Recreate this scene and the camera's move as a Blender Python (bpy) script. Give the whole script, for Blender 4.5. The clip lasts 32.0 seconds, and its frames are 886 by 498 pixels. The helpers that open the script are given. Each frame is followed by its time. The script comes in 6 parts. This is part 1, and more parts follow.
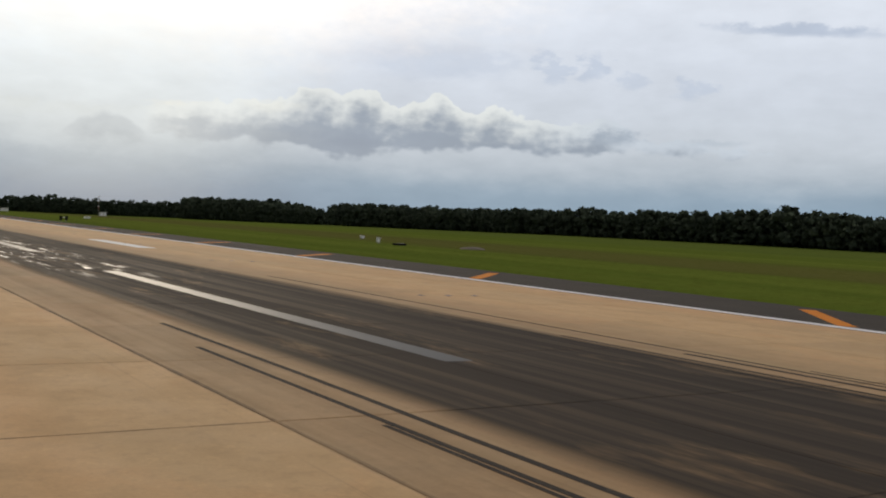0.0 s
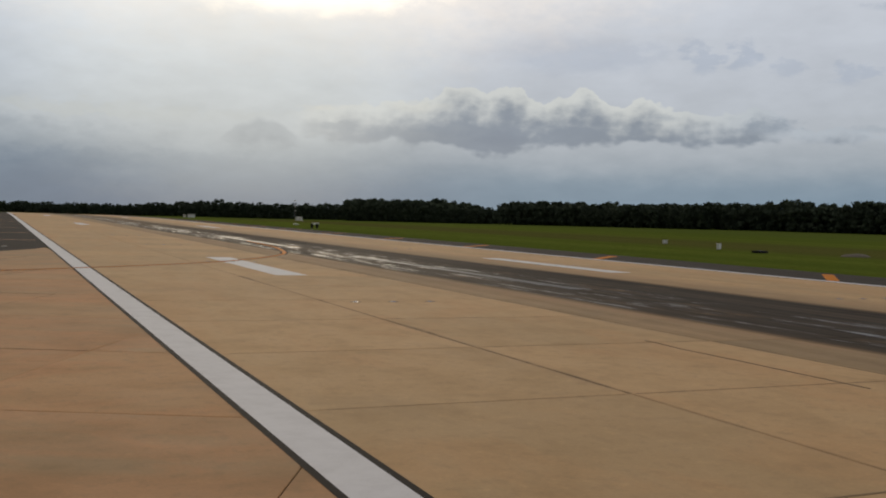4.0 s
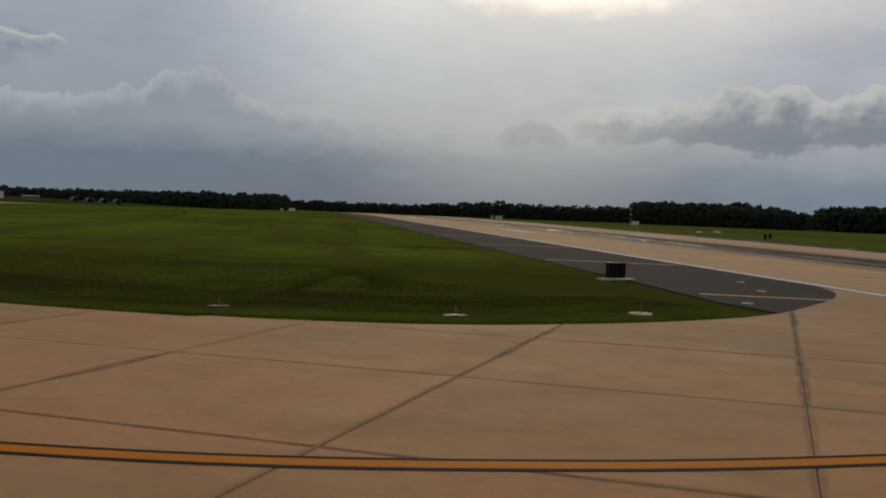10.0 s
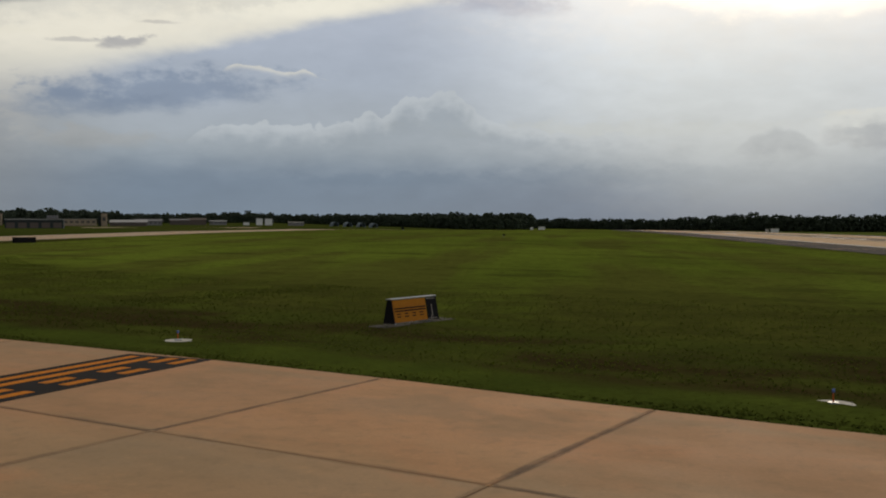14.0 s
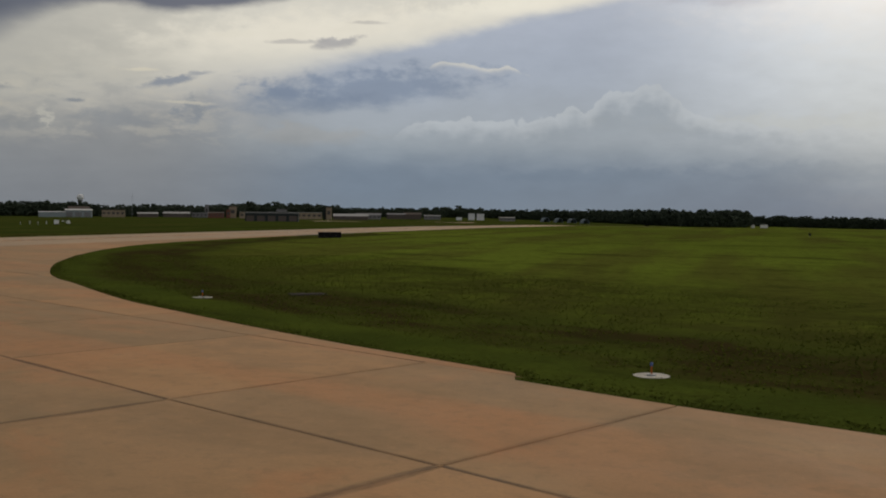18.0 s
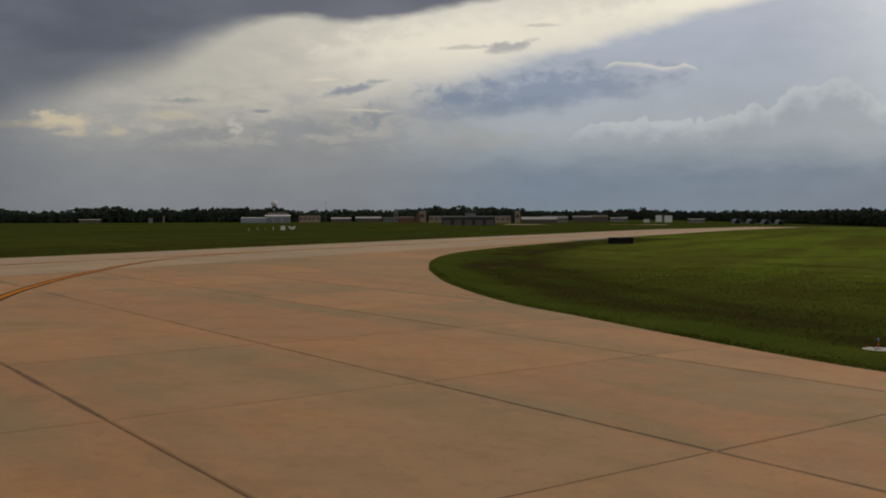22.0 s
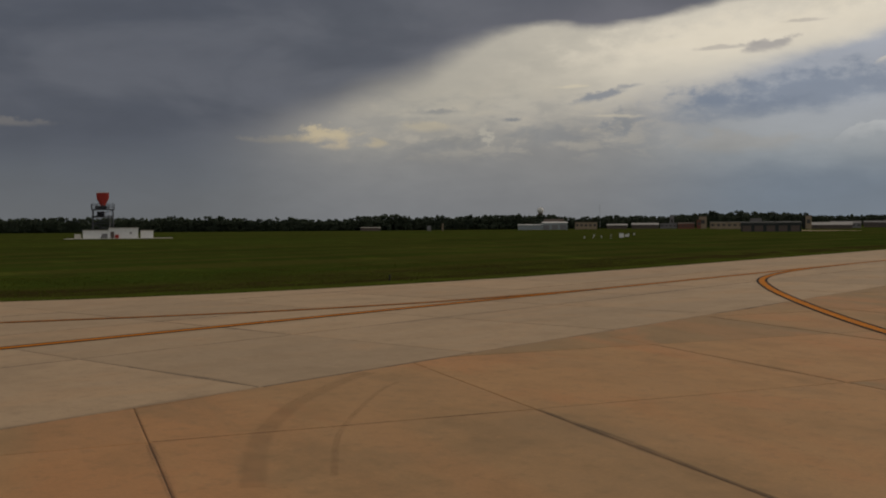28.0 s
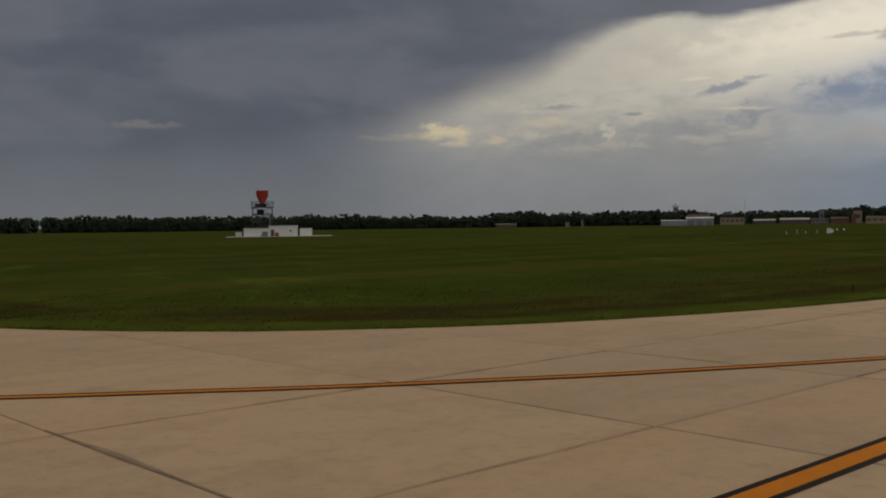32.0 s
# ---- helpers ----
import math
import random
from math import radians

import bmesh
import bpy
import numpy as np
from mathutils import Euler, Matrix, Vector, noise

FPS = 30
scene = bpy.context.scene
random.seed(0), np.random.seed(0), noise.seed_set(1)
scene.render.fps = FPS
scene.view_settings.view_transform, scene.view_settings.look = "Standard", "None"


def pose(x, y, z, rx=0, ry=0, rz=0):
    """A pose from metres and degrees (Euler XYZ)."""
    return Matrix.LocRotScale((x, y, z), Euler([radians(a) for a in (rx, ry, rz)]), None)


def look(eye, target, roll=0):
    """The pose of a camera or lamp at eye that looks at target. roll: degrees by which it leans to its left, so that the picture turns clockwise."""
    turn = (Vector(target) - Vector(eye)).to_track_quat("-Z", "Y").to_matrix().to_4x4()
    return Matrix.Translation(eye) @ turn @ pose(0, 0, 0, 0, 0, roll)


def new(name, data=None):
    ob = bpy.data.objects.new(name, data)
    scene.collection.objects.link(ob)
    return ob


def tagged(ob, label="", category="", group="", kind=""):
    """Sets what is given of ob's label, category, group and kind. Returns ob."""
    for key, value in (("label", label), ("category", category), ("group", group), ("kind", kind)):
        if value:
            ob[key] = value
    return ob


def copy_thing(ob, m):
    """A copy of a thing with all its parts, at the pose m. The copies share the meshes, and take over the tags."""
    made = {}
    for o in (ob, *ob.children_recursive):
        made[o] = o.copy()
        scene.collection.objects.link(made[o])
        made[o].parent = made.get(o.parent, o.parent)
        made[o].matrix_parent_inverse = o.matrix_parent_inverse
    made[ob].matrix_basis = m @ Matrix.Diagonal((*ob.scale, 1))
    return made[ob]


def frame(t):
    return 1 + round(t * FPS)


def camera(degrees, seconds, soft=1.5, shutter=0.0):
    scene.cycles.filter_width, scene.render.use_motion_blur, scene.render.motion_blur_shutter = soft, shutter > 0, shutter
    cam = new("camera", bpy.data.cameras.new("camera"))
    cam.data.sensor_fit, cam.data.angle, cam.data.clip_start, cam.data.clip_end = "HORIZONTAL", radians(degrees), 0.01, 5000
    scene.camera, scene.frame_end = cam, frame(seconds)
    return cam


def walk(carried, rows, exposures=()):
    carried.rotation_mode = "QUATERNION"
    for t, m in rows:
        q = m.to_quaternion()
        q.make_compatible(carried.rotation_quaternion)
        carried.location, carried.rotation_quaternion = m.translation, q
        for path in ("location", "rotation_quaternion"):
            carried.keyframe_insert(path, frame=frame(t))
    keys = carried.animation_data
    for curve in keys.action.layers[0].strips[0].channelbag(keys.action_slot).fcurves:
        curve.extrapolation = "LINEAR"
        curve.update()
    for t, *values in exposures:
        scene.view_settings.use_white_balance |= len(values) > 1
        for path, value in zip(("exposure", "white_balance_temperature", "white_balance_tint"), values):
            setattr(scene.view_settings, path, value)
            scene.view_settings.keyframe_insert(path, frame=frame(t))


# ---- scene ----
cam = camera(47.61, 32.0, soft=2.0)
PATH = [  # seconds, eye, target, lean
    (0.0, (1.97, 1.06, 3.57), (55.483, 85.484, 0.5492), 2.33),
    (0.5, (0.50, 5.96, 3.59), (52.963, 91.041, 0.5615), 2.11),
    (1.0, (-0.96, 10.77, 3.61), (50.475, 96.474, 0.5245), 2.16),
    (1.5, (-2.59, 15.55, 3.63), (47.418, 102.086, 0.2187), 2.23),
    (2.0, (-4.40, 20.31, 3.66), (44.453, 107.495, 0.1117), 2.47),
    (2.5, (-6.24, 24.99, 3.68), (41.027, 113.034, 0.0038), 1.83),
    (3.0, (-7.88, 29.48, 3.71), (38.815, 117.837, 0.2131), 1.91),
    (3.5, (-9.71, 34.04, 3.73), (34.069, 123.875, 0.1249), 1.45),
    (5.5, (-17.16, 50.30, 3.70), (18.186, 143.792, 0.5493), 1.29),
    (6.0, (-19.06, 53.80, 3.70), (15.106, 147.744, 0.7917), 1.16),
    (6.5, (-20.97, 57.50, 3.70), (10.030, 152.510, 0.1656), 0.79),
    (7.0, (-22.74, 61.07, 3.70), (6.394, 156.655, -0.0425), 0.72),
    (7.5, (-24.66, 64.60, 3.70), (1.950, 160.919, -0.1010), 0.33),
    (8.0, (-26.69, 68.00, 3.70), (-1.545, 164.716, -0.0186), 0.39),
    (8.5, (-28.97, 71.41, 3.70), (-6.289, 168.742, 0.1701), 0.14),
    (9.0, (-31.23, 74.78, 3.70), (-11.284, 172.707, 0.2805), 0.84),
    (9.5, (-33.70, 78.09, 3.70), (-16.576, 176.537, -0.2958), 1.37),
    (10.0, (-36.19, 81.23, 3.70), (-20.942, 179.975, -0.4954), 1.80),
    (10.5, (-38.79, 84.25, 3.70), (-26.432, 183.382, -0.7135), 1.77),
    (11.0, (-41.31, 87.07, 3.70), (-31.163, 186.456, -0.6690), 1.77),
    (11.5, (-43.98, 89.88, 3.70), (-36.968, 189.553, -0.3897), 1.72),
    (12.0, (-46.61, 92.56, 3.70), (-41.610, 192.382, 0.4511), 1.44),
    (12.5, (-49.15, 95.06, 3.70), (-48.194, 195.001, 0.5019), 1.17),
    (13.0, (-51.71, 97.41, 3.70), (-53.730, 197.344, 0.8164), 0.56),
    (13.5, (-54.23, 99.59, 3.70), (-58.794, 199.454, 1.2315), 0.51),
    (14.0, (-56.95, 101.61, 3.70), (-65.290, 201.223, 0.8741), 0.06),
    (14.5, (-59.59, 103.55, 3.70), (-70.825, 202.872, 0.7770), 0.48),
    (15.0, (-62.34, 105.33, 3.70), (-77.473, 204.123, 0.3542), 0.26),
    (15.5, (-64.90, 106.98, 3.70), (-82.172, 205.419, 0.2672), 0.63),
    (17.5, (-75.33, 112.80, 3.70), (-101.363, 209.292, 0.1876), 0.67),
    (18.0, (-78.00, 114.06, 3.70), (-105.876, 210.036, 0.3338), 0.56),
    (18.5, (-80.56, 115.28, 3.70), (-109.863, 210.829, 0.4075), 0.74),
    (19.0, (-83.26, 116.45, 3.70), (-114.153, 211.510, 0.5881), 0.34),
    (19.5, (-85.85, 117.59, 3.70), (-118.306, 212.135, 0.7461), 0.11),
    (20.0, (-88.41, 118.70, 3.70), (-122.538, 212.650, 0.9344), -0.19),
    (20.5, (-90.98, 119.76, 3.70), (-127.169, 212.944, 0.9744), -0.21),
    (21.0, (-93.51, 120.80, 3.70), (-133.226, 212.525, 0.6717), -0.01),
    (21.5, (-96.11, 121.79, 3.70), (-138.182, 212.457, 0.5881), -0.06),
    (22.0, (-98.91, 122.70, 3.70), (-142.908, 212.441, 0.5560), -0.03),
    (22.5, (-101.88, 123.50, 3.70), (-147.733, 212.315, 0.5535), -0.05),
    (23.0, (-104.91, 124.24, 3.70), (-152.854, 211.947, 0.6686), -0.22),
    (23.5, (-107.83, 124.97, 3.70), (-157.704, 211.592, 0.7603), -0.15),
    (24.0, (-110.68, 125.60, 3.70), (-162.808, 210.894, 0.8361), -0.12),
    (24.5, (-113.45, 126.24, 3.70), (-167.605, 210.258, 0.9506), 0.11),
    (25.0, (-116.31, 126.79, 3.70), (-172.369, 209.553, 1.0519), -0.25),
    (25.5, (-119.17, 127.30, 3.70), (-176.663, 209.071, 1.0628), -0.32),
    (26.0, (-122.15, 127.67, 3.70), (-181.163, 208.365, 1.1996), -0.33),
    (26.5, (-124.97, 128.06, 3.70), (-185.747, 207.439, 1.1671), -0.16),
    (28.5, (-136.80, 128.62, 3.70), (-202.715, 203.786, 1.3069), -0.30),
    (29.0, (-139.68, 128.60, 3.70), (-206.874, 202.617, 1.1784), -0.12),
    (29.5, (-142.38, 128.67, 3.70), (-210.356, 201.965, 1.1198), -0.37),
    (30.0, (-145.33, 128.63, 3.70), (-214.061, 201.228, 1.3392), -0.61),
    (30.5, (-148.16, 128.68, 3.70), (-218.019, 200.188, 1.3480), -0.34),
    (31.0, (-151.16, 128.61, 3.70), (-222.417, 198.739, 1.4302), -0.75),
    (31.5, (-154.05, 128.59, 3.70), (-226.496, 197.488, 1.5221), -0.45),
    (32.0, (-157.04, 128.45, 3.70), (-230.311, 196.458, 1.1009), -0.69),
]
LOOKS = [(t, look(eye, target, lean)) for t, eye, target, lean in PATH]
walk(cam, LOOKS, [(0.0, 0.5, 7180, 12), (1.2, 0.47, 7240, 12), (2.0, 0.22, 7240, 12), (3.5, 0.14, 7240, 12), (6.0, 0.0, 7360, 12), (9.0, -0.12, 7360, 12), (11.0, -0.23, 7260, 12), (12.0, -0.16, 7310, 12), (12.9, -0.07, 7360, 12), (14.0, 0.15, 7310, 12), (15.2, 0.1, 7310, 12), (18.0, 0.05, 7360, 13), (20.0, 0.1, 7460, 13), (23.0, 0.1, 7660, 14), (26.0, -0.05, 7910, 15), (30.0, -0.1, 7860, 14), (32.0, 0.03, 7860, 14)])

# ---- world and sun ----
world = bpy.data.worlds.new("sky")
scene.world = world
world.use_nodes = True
SUN_AZ, SUN_EL = -14.5, 22.0   # degrees left of the runway's direction, and up


class Nodes:
    """Short hands for building a node tree."""

    def __init__(self, tree):
        self.t = tree
        tree.nodes.clear()

    def node(self, kind, **values):
        n = self.t.nodes.new(kind)
        for key, value in values.items():
            setattr(n, key, value)
        return n

    def put(self, socket, value):
        if hasattr(value, "is_output"):
            self.t.links.new(value, socket)
        elif isinstance(value, tuple) and len(value) == 3 and socket.type == "RGBA":
            socket.default_value = (*value, 1)
        else:
            socket.default_value = value

    def m(self, op, a, b=0.0, c=0.0, clamp=False):
        n = self.node("ShaderNodeMath", operation=op, use_clamp=clamp)
        for i, v in enumerate((a, b, c)):
            self.put(n.inputs[i], v)
        return n.outputs[0]

    def mix(self, f, a, b, blend="MIX"):
        n = self.node("ShaderNodeMix", data_type="RGBA", blend_type=blend)
        self.put(n.inputs[0], f)
        self.put(n.inputs[6], a)
        self.put(n.inputs[7], b)
        return n.outputs[2]

    def ramp(self, x, lo, hi, a=0.0, b=1.0, smooth=True):
        n = self.node("ShaderNodeMapRange", interpolation_type="SMOOTHSTEP" if smooth else "LINEAR")
        for i, v in enumerate((x, lo, hi, a, b)):
            self.put(n.inputs[i], v)
        return n.outputs[0]

    def noise(self, vec, scale, detail=3.0, rough=0.55, distort=0.0, dims="3D"):
        n = self.node("ShaderNodeTexNoise", noise_dimensions=dims)
        self.put(n.inputs["Vector"], vec)
        n.inputs["Scale"].default_value = scale
        n.inputs["Detail"].default_value = detail
        n.inputs["Roughness"].default_value = rough
        n.inputs["Distortion"].default_value = distort
        return n.outputs[0]

    def xyz(self, x, y, z):
        n = self.node("ShaderNodeCombineXYZ")
        for i, v in enumerate((x, y, z)):
            self.put(n.inputs[i], v)
        return n.outputs[0]

    def split(self, v):
        n = self.node("ShaderNodeSeparateXYZ")
        self.put(n.inputs[0], v)
        return n.outputs

    def stretch(self, vec, sx, sy, sz, turn=0.0):
        n = self.node("ShaderNodeMapping")
        self.put(n.inputs[0], vec)
        n.inputs["Rotation"].default_value = (0, 0, turn)
        n.inputs["Scale"].default_value = (sx, sy, sz)
        return n.outputs[0]


k = Nodes(world.node_tree)
way = k.node("ShaderNodeTexCoord").outputs["Generated"]
dx, dy, dz = k.split(way)
AZ0 = k.m("MULTIPLY", k.m("ARCTAN2", k.m("MULTIPLY", dx, -1.0), dy), 57.29578)     # degrees left of the runway's direction
EL0 = k.m("MULTIPLY", k.m("ARCSINE", dz), 57.29578)
flat = k.xyz(AZ0, k.m("MULTIPLY", EL0, 2.4), 0.0)
wispy = k.noise(flat, 0.12, 4.0, 0.5, 0.4)
wisp2 = k.noise(flat, 0.42, 5.0, 0.55)
fray = k.noise(k.xyz(AZ0, k.m("MULTIPLY", EL0, 1.7), 3.0), 1.1, 5.0, 0.6)
tear = k.noise(k.xyz(AZ0, k.m("MULTIPLY", EL0, 2.2), 9.0), 0.7, 5.0, 0.6)
AR = k.m("ADD", AZ0, k.m("MULTIPLY_ADD", tear, 4.0, -2.0))
ER = k.m("ADD", EL0, k.m("MULTIPLY_ADD", fray, 1.1, -0.55))
A = k.m("ADD", AZ0, k.m("MULTIPLY_ADD", wispy, 3.0, -1.5))
E = k.m("ADD", EL0, k.m("ADD", k.m("MULTIPLY_ADD", wisp2, 0.9, -0.45), k.m("MULTIPLY_ADD", wispy, 0.8, -0.4)))


def tone(r, g, b):
    """A colour as the eye names it (0 to 255), as light, before the white balance warms it."""
    return tuple((v / 255) ** 2.2 * w for v, w in ((r, 0.79), (g, 0.88), (b, 0.95)))


def scaled(f, by):
    return k.m("MULTIPLY", f, by)


def profile(points, along=AZ0, span=15.0):
    """A height over the azimuths, gliding from point to point."""
    lo, hi = points[0][0], points[-1][0]
    n = k.node("ShaderNodeValToRGB")
    n.color_ramp.interpolation = "CARDINAL"
    stops = n.color_ramp.elements
    for i, (az, el) in enumerate(points):
        stop = stops[0] if i == 0 else (stops[len(stops) - 1] if i == len(points) - 1 else stops.new((az - lo) / (hi - lo)))
        stop.color = (el / span, el / span, el / span, 1)
    k.put(n.inputs[0], k.ramp(along, lo, hi, 0.0, 1.0, False))
    return k.m("MULTIPLY", n.outputs[0], span)


def blob(a, e, wa, we, soft=0.6, rough=0.3, turn=0.0):
    """A soft-edged drift of cloud: its middle, half width and half height in degrees; turn: it climbs to the right."""
    ragged = min(1.0, we * 1.5)
    u = k.m("SUBTRACT", k.m("ADD", AZ0, k.m("MULTIPLY", k.m("SUBTRACT", AR, AZ0), ragged)), a)
    v = k.m("SUBTRACT", k.m("ADD", EL0, k.m("MULTIPLY", k.m("SUBTRACT", ER, EL0), ragged)), e)
    v = k.m("ADD", v, k.m("MULTIPLY", u, turn))
    u, v = k.m("DIVIDE", u, wa), k.m("DIVIDE", v, we)
    r = k.m("SQRT", k.m("ADD", k.m("MULTIPLY", u, u), k.m("MULTIPLY", v, v)))
    r = k.m("ADD", r, k.m("MULTIPLY_ADD", k.m("ADD", fray, wisp2), rough * 3, -rough * 3))
    return k.ramp(r, 1.0 - soft, 1.0, 1.0, 0.0)


def height_tones(stops):
    """Colours from the horizon upwards."""
    n = k.node("ShaderNodeValToRGB")
    n.color_ramp.interpolation = "B_SPLINE"
    el = n.color_ramp.elements
    for i, (e, c) in enumerate(stops):
        stop = el[0] if i == 0 else (el[len(el) - 1] if i == len(stops) - 1 else el.new(e / 14.0))
        stop.position = e / 14.0
        stop.color = (*tone(*c), 1)
    k.put(n.inputs[0], k.ramp(E, 0.0, 14.0, 0.0, 1.0, False))
    return n.outputs[0]


clear = k.node("ShaderNodeTexSky", sky_type="NISHITA", sun_disc=False, sun_elevation=radians(SUN_EL), sun_rotation=radians(-SUN_AZ))
blue = k.mix(1.0, clear.outputs[0], (0.08, 0.08, 0.08), "MULTIPLY")

# the sky's five sides, from the woods east of the runway round to the radar
east = height_tones([(0.0, (128, 145, 161)), (1.6, (130, 147, 163)), (2.8, (163, 169, 178)), (4.5, (184, 187, 194)), (8.0, (194, 197, 207)), (14.0, (212, 213, 221))])
south = height_tones([(0.0, (112, 124, 140)), (1.8, (120, 132, 148)), (3.2, (150, 158, 168)), (4.6, (192, 195, 199)), (8.0, (216, 220, 227)), (14.0, (246, 245, 246))])
veil = height_tones([(0.0, (124, 136, 150)), (2.2, (116, 130, 148)), (3.6, (144, 153, 164)), (5.0, (170, 175, 182)), (8.5, (165, 173, 189)), (14.0, (190, 193, 205))])
broken = height_tones([(0.0, (127, 131, 138)), (2.2, (133, 136, 142)), (4.0, (142, 143, 146)), (5.5, (152, 151, 152)), (8.0, (160, 158, 160)), (14.0, (170, 168, 172))])
heavy = height_tones([(0.0, (112, 116, 122)), (2.0, (107, 112, 120)), (4.0, (100, 106, 117)), (7.0, (93, 98, 111)), (10.0, (95, 99, 112)), (14.0, (100, 103, 117))])
col = k.mix(k.ramp(A, -30.0, -14.0), east, south)
col = k.mix(k.ramp(A, -7.0, 9.0), col, veil)
col = k.mix(k.ramp(A, 20.0, 34.0), col, broken)
col = k.mix(k.ramp(A, 44.0, 56.0), col, heavy)

# the cream lane of light: its lower edge climbs to the right, sharp there and soft on the left
foot = profile([(2, 12.4), (8, 11.8), (13, 10.9), (18.4, 9.5), (24, 8.3), (30, 6.9), (36, 5.8), (44, 5.0), (52, 4.8)])
soft = k.ramp(AZ0, 17.0, 34.0, 0.45, 1.9)
over = k.m("DIVIDE", k.m("SUBTRACT", E, foot), soft)
lane = k.m("MULTIPLY", k.ramp(over, -1.0, 1.0), k.m("MULTIPLY", k.ramp(AZ0, 52.0, 40.0), k.ramp(AZ0, -6.0, 8.0)))
col = k.mix(scaled(lane, 0.9), col, k.mix(k.ramp(k.m("ADD", AZ0, k.m("MULTIPLY_ADD", wisp2, 14.0, -7.0)), 24.0, 42.0), tone(228, 221, 209), tone(184, 180, 172)))
col = k.mix(scaled(blob(24.0, 10.2, 12.0, 1.7, 0.9, 0.25, 0.1), 0.8), col, tone(242, 233, 219))
col = k.mix(scaled(blob(12.0, 11.8, 9.0, 0.9, 0.9, 0.3, 0.1), 0.8), col, tone(246, 238, 224))
# broken heaps in the lane's western end: grey undersides and small lit heads
heaps = k.m("MULTIPLY", k.m("MULTIPLY", k.ramp(AZ0, 25.0, 31.0), k.ramp(AZ0, 49.0, 42.0)), k.m("MULTIPLY", k.ramp(EL0, 3.2, 4.6), k.ramp(EL0, 8.6, 6.4)))
lump = k.noise(k.xyz(AZ0, k.m("MULTIPLY", EL0, 2.6), 21.0), 0.5, 6.0, 0.6, 0.3)
col = k.mix(k.m("MULTIPLY", heaps, k.ramp(lump, 0.48, 0.66, 0.0, 0.3)), col, tone(140, 143, 148))
col = k.mix(k.m("MULTIPLY", heaps, k.ramp(lump, 0.5, 0.32, 0.0, 0.26)), col, tone(206, 197, 183))
# blue-grey veil beneath it, with its ragged western end
for a0, e0, wa, we, f, turn, c in ((20.5, 7.1, 9.0, 1.5, 0.75, 0.08, (130, 142, 163)), (24.5, 6.3, 4.5, 1.0, 0.5, 0.0, (124, 136, 156)), (31.4, 7.2, 1.9, 0.42, 0.8, 0.22, (132, 139, 153)), (29.8, 7.7, 1.0, 0.2, 0.6, 0.1, (136, 142, 155)),
                                   (30.3, 5.5, 0.75, 1.15, 0.65, 0.0, (133, 139, 149)), (34.0, 5.0, 3.2, 0.8, 0.5, 0.05, (138, 142, 149)), (22.3, 9.6, 1.9, 0.5, 0.75, 0.1, (160, 158, 163)), (24.6, 9.55, 2.2, 0.16, 0.5, 0.05, (165, 162, 164)),
                                   (20.5, 10.7, 1.5, 0.12, 0.5, 0.0, (175, 170, 169)), (40.7, 6.4, 2.1, 0.26, 0.7, 0.0, (136, 139, 144)), (36.3, 5.95, 0.9, 0.17, 0.75, 0.0, (128, 133, 142)), (40.0, 4.6, 3.2, 0.5, 0.5, 0.05, (134, 137, 142)),
                                   (1.5, 12.3, 4.8, 1.15, 0.75, -0.05, (163, 167, 184)), (8.0, 2.3, 10.0, 0.55, 0.5, 0.0, (116, 130, 147)), (-6.0, 2.5, 12.0, 0.8, 0.4, 0.0, (118, 131, 147))):
    col = k.mix(scaled(blob(a0, e0, wa, we, 0.75, 0.35, turn), f), col, tone(*c))
for a0, e0, wa, we, f, turn, c in ((33.0, 7.72, 1.7, 0.16, 0.8, 0.02, (218, 209, 192)), (37.7, 4.9, 0.45, 0.7, 0.7, 0.25, (190, 186, 178)), (30.6, 6.05, 2.2, 0.13, 0.6, -0.03, (205, 197, 183)), (41.3, 5.6, 1.9, 0.4, 0.6, 0.0, (196, 186, 168)),
                                   (27.5, 9.9, 1.8, 0.35, 0.6, 0.0, (232, 224, 210)), (24.0, 4.4, 4.5, 0.8, 0.3, 0.0, (170, 164, 158)), (-4.0, 5.1, 14.0, 0.7, 0.35, 0.0, (196, 196, 192))):
    col = k.mix(scaled(blob(a0, e0, wa, we, 0.8, 0.35, turn), f), col, tone(*c))


# heaped clouds: rounded heads, lit from the sun's side


def cells(scale, shift_a, shift_e):
    n = k.node("ShaderNodeTexVoronoi", feature="SMOOTH_F1", voronoi_dimensions="2D")
    n.inputs["Scale"].default_value = scale
    n.inputs["Smoothness"].default_value = 0.15
    k.put(n.inputs["Vector"], k.xyz(k.m("ADD", AZ0, shift_a), k.m("MULTIPLY", k.m("ADD", EL0, shift_e), 1.15), 0.0))
    return k.m("SUBTRACT", 0.42, n.outputs["Distance"])


def heap(shift_a, shift_e):
    big, mid, small = cells(0.42, shift_a, shift_e), cells(0.95, shift_a + 5.3, shift_e), cells(2.2, shift_a + 1.7, shift_e)
    return k.m("ADD", k.m("ADD", big, k.m("MULTIPLY", mid, 0.7)), k.m("MULTIPLY", small, 0.3))


puff, lee = heap(0.0, 0.0), heap(0.2, 0.26)
relief = k.m("SUBTRACT", puff, lee)


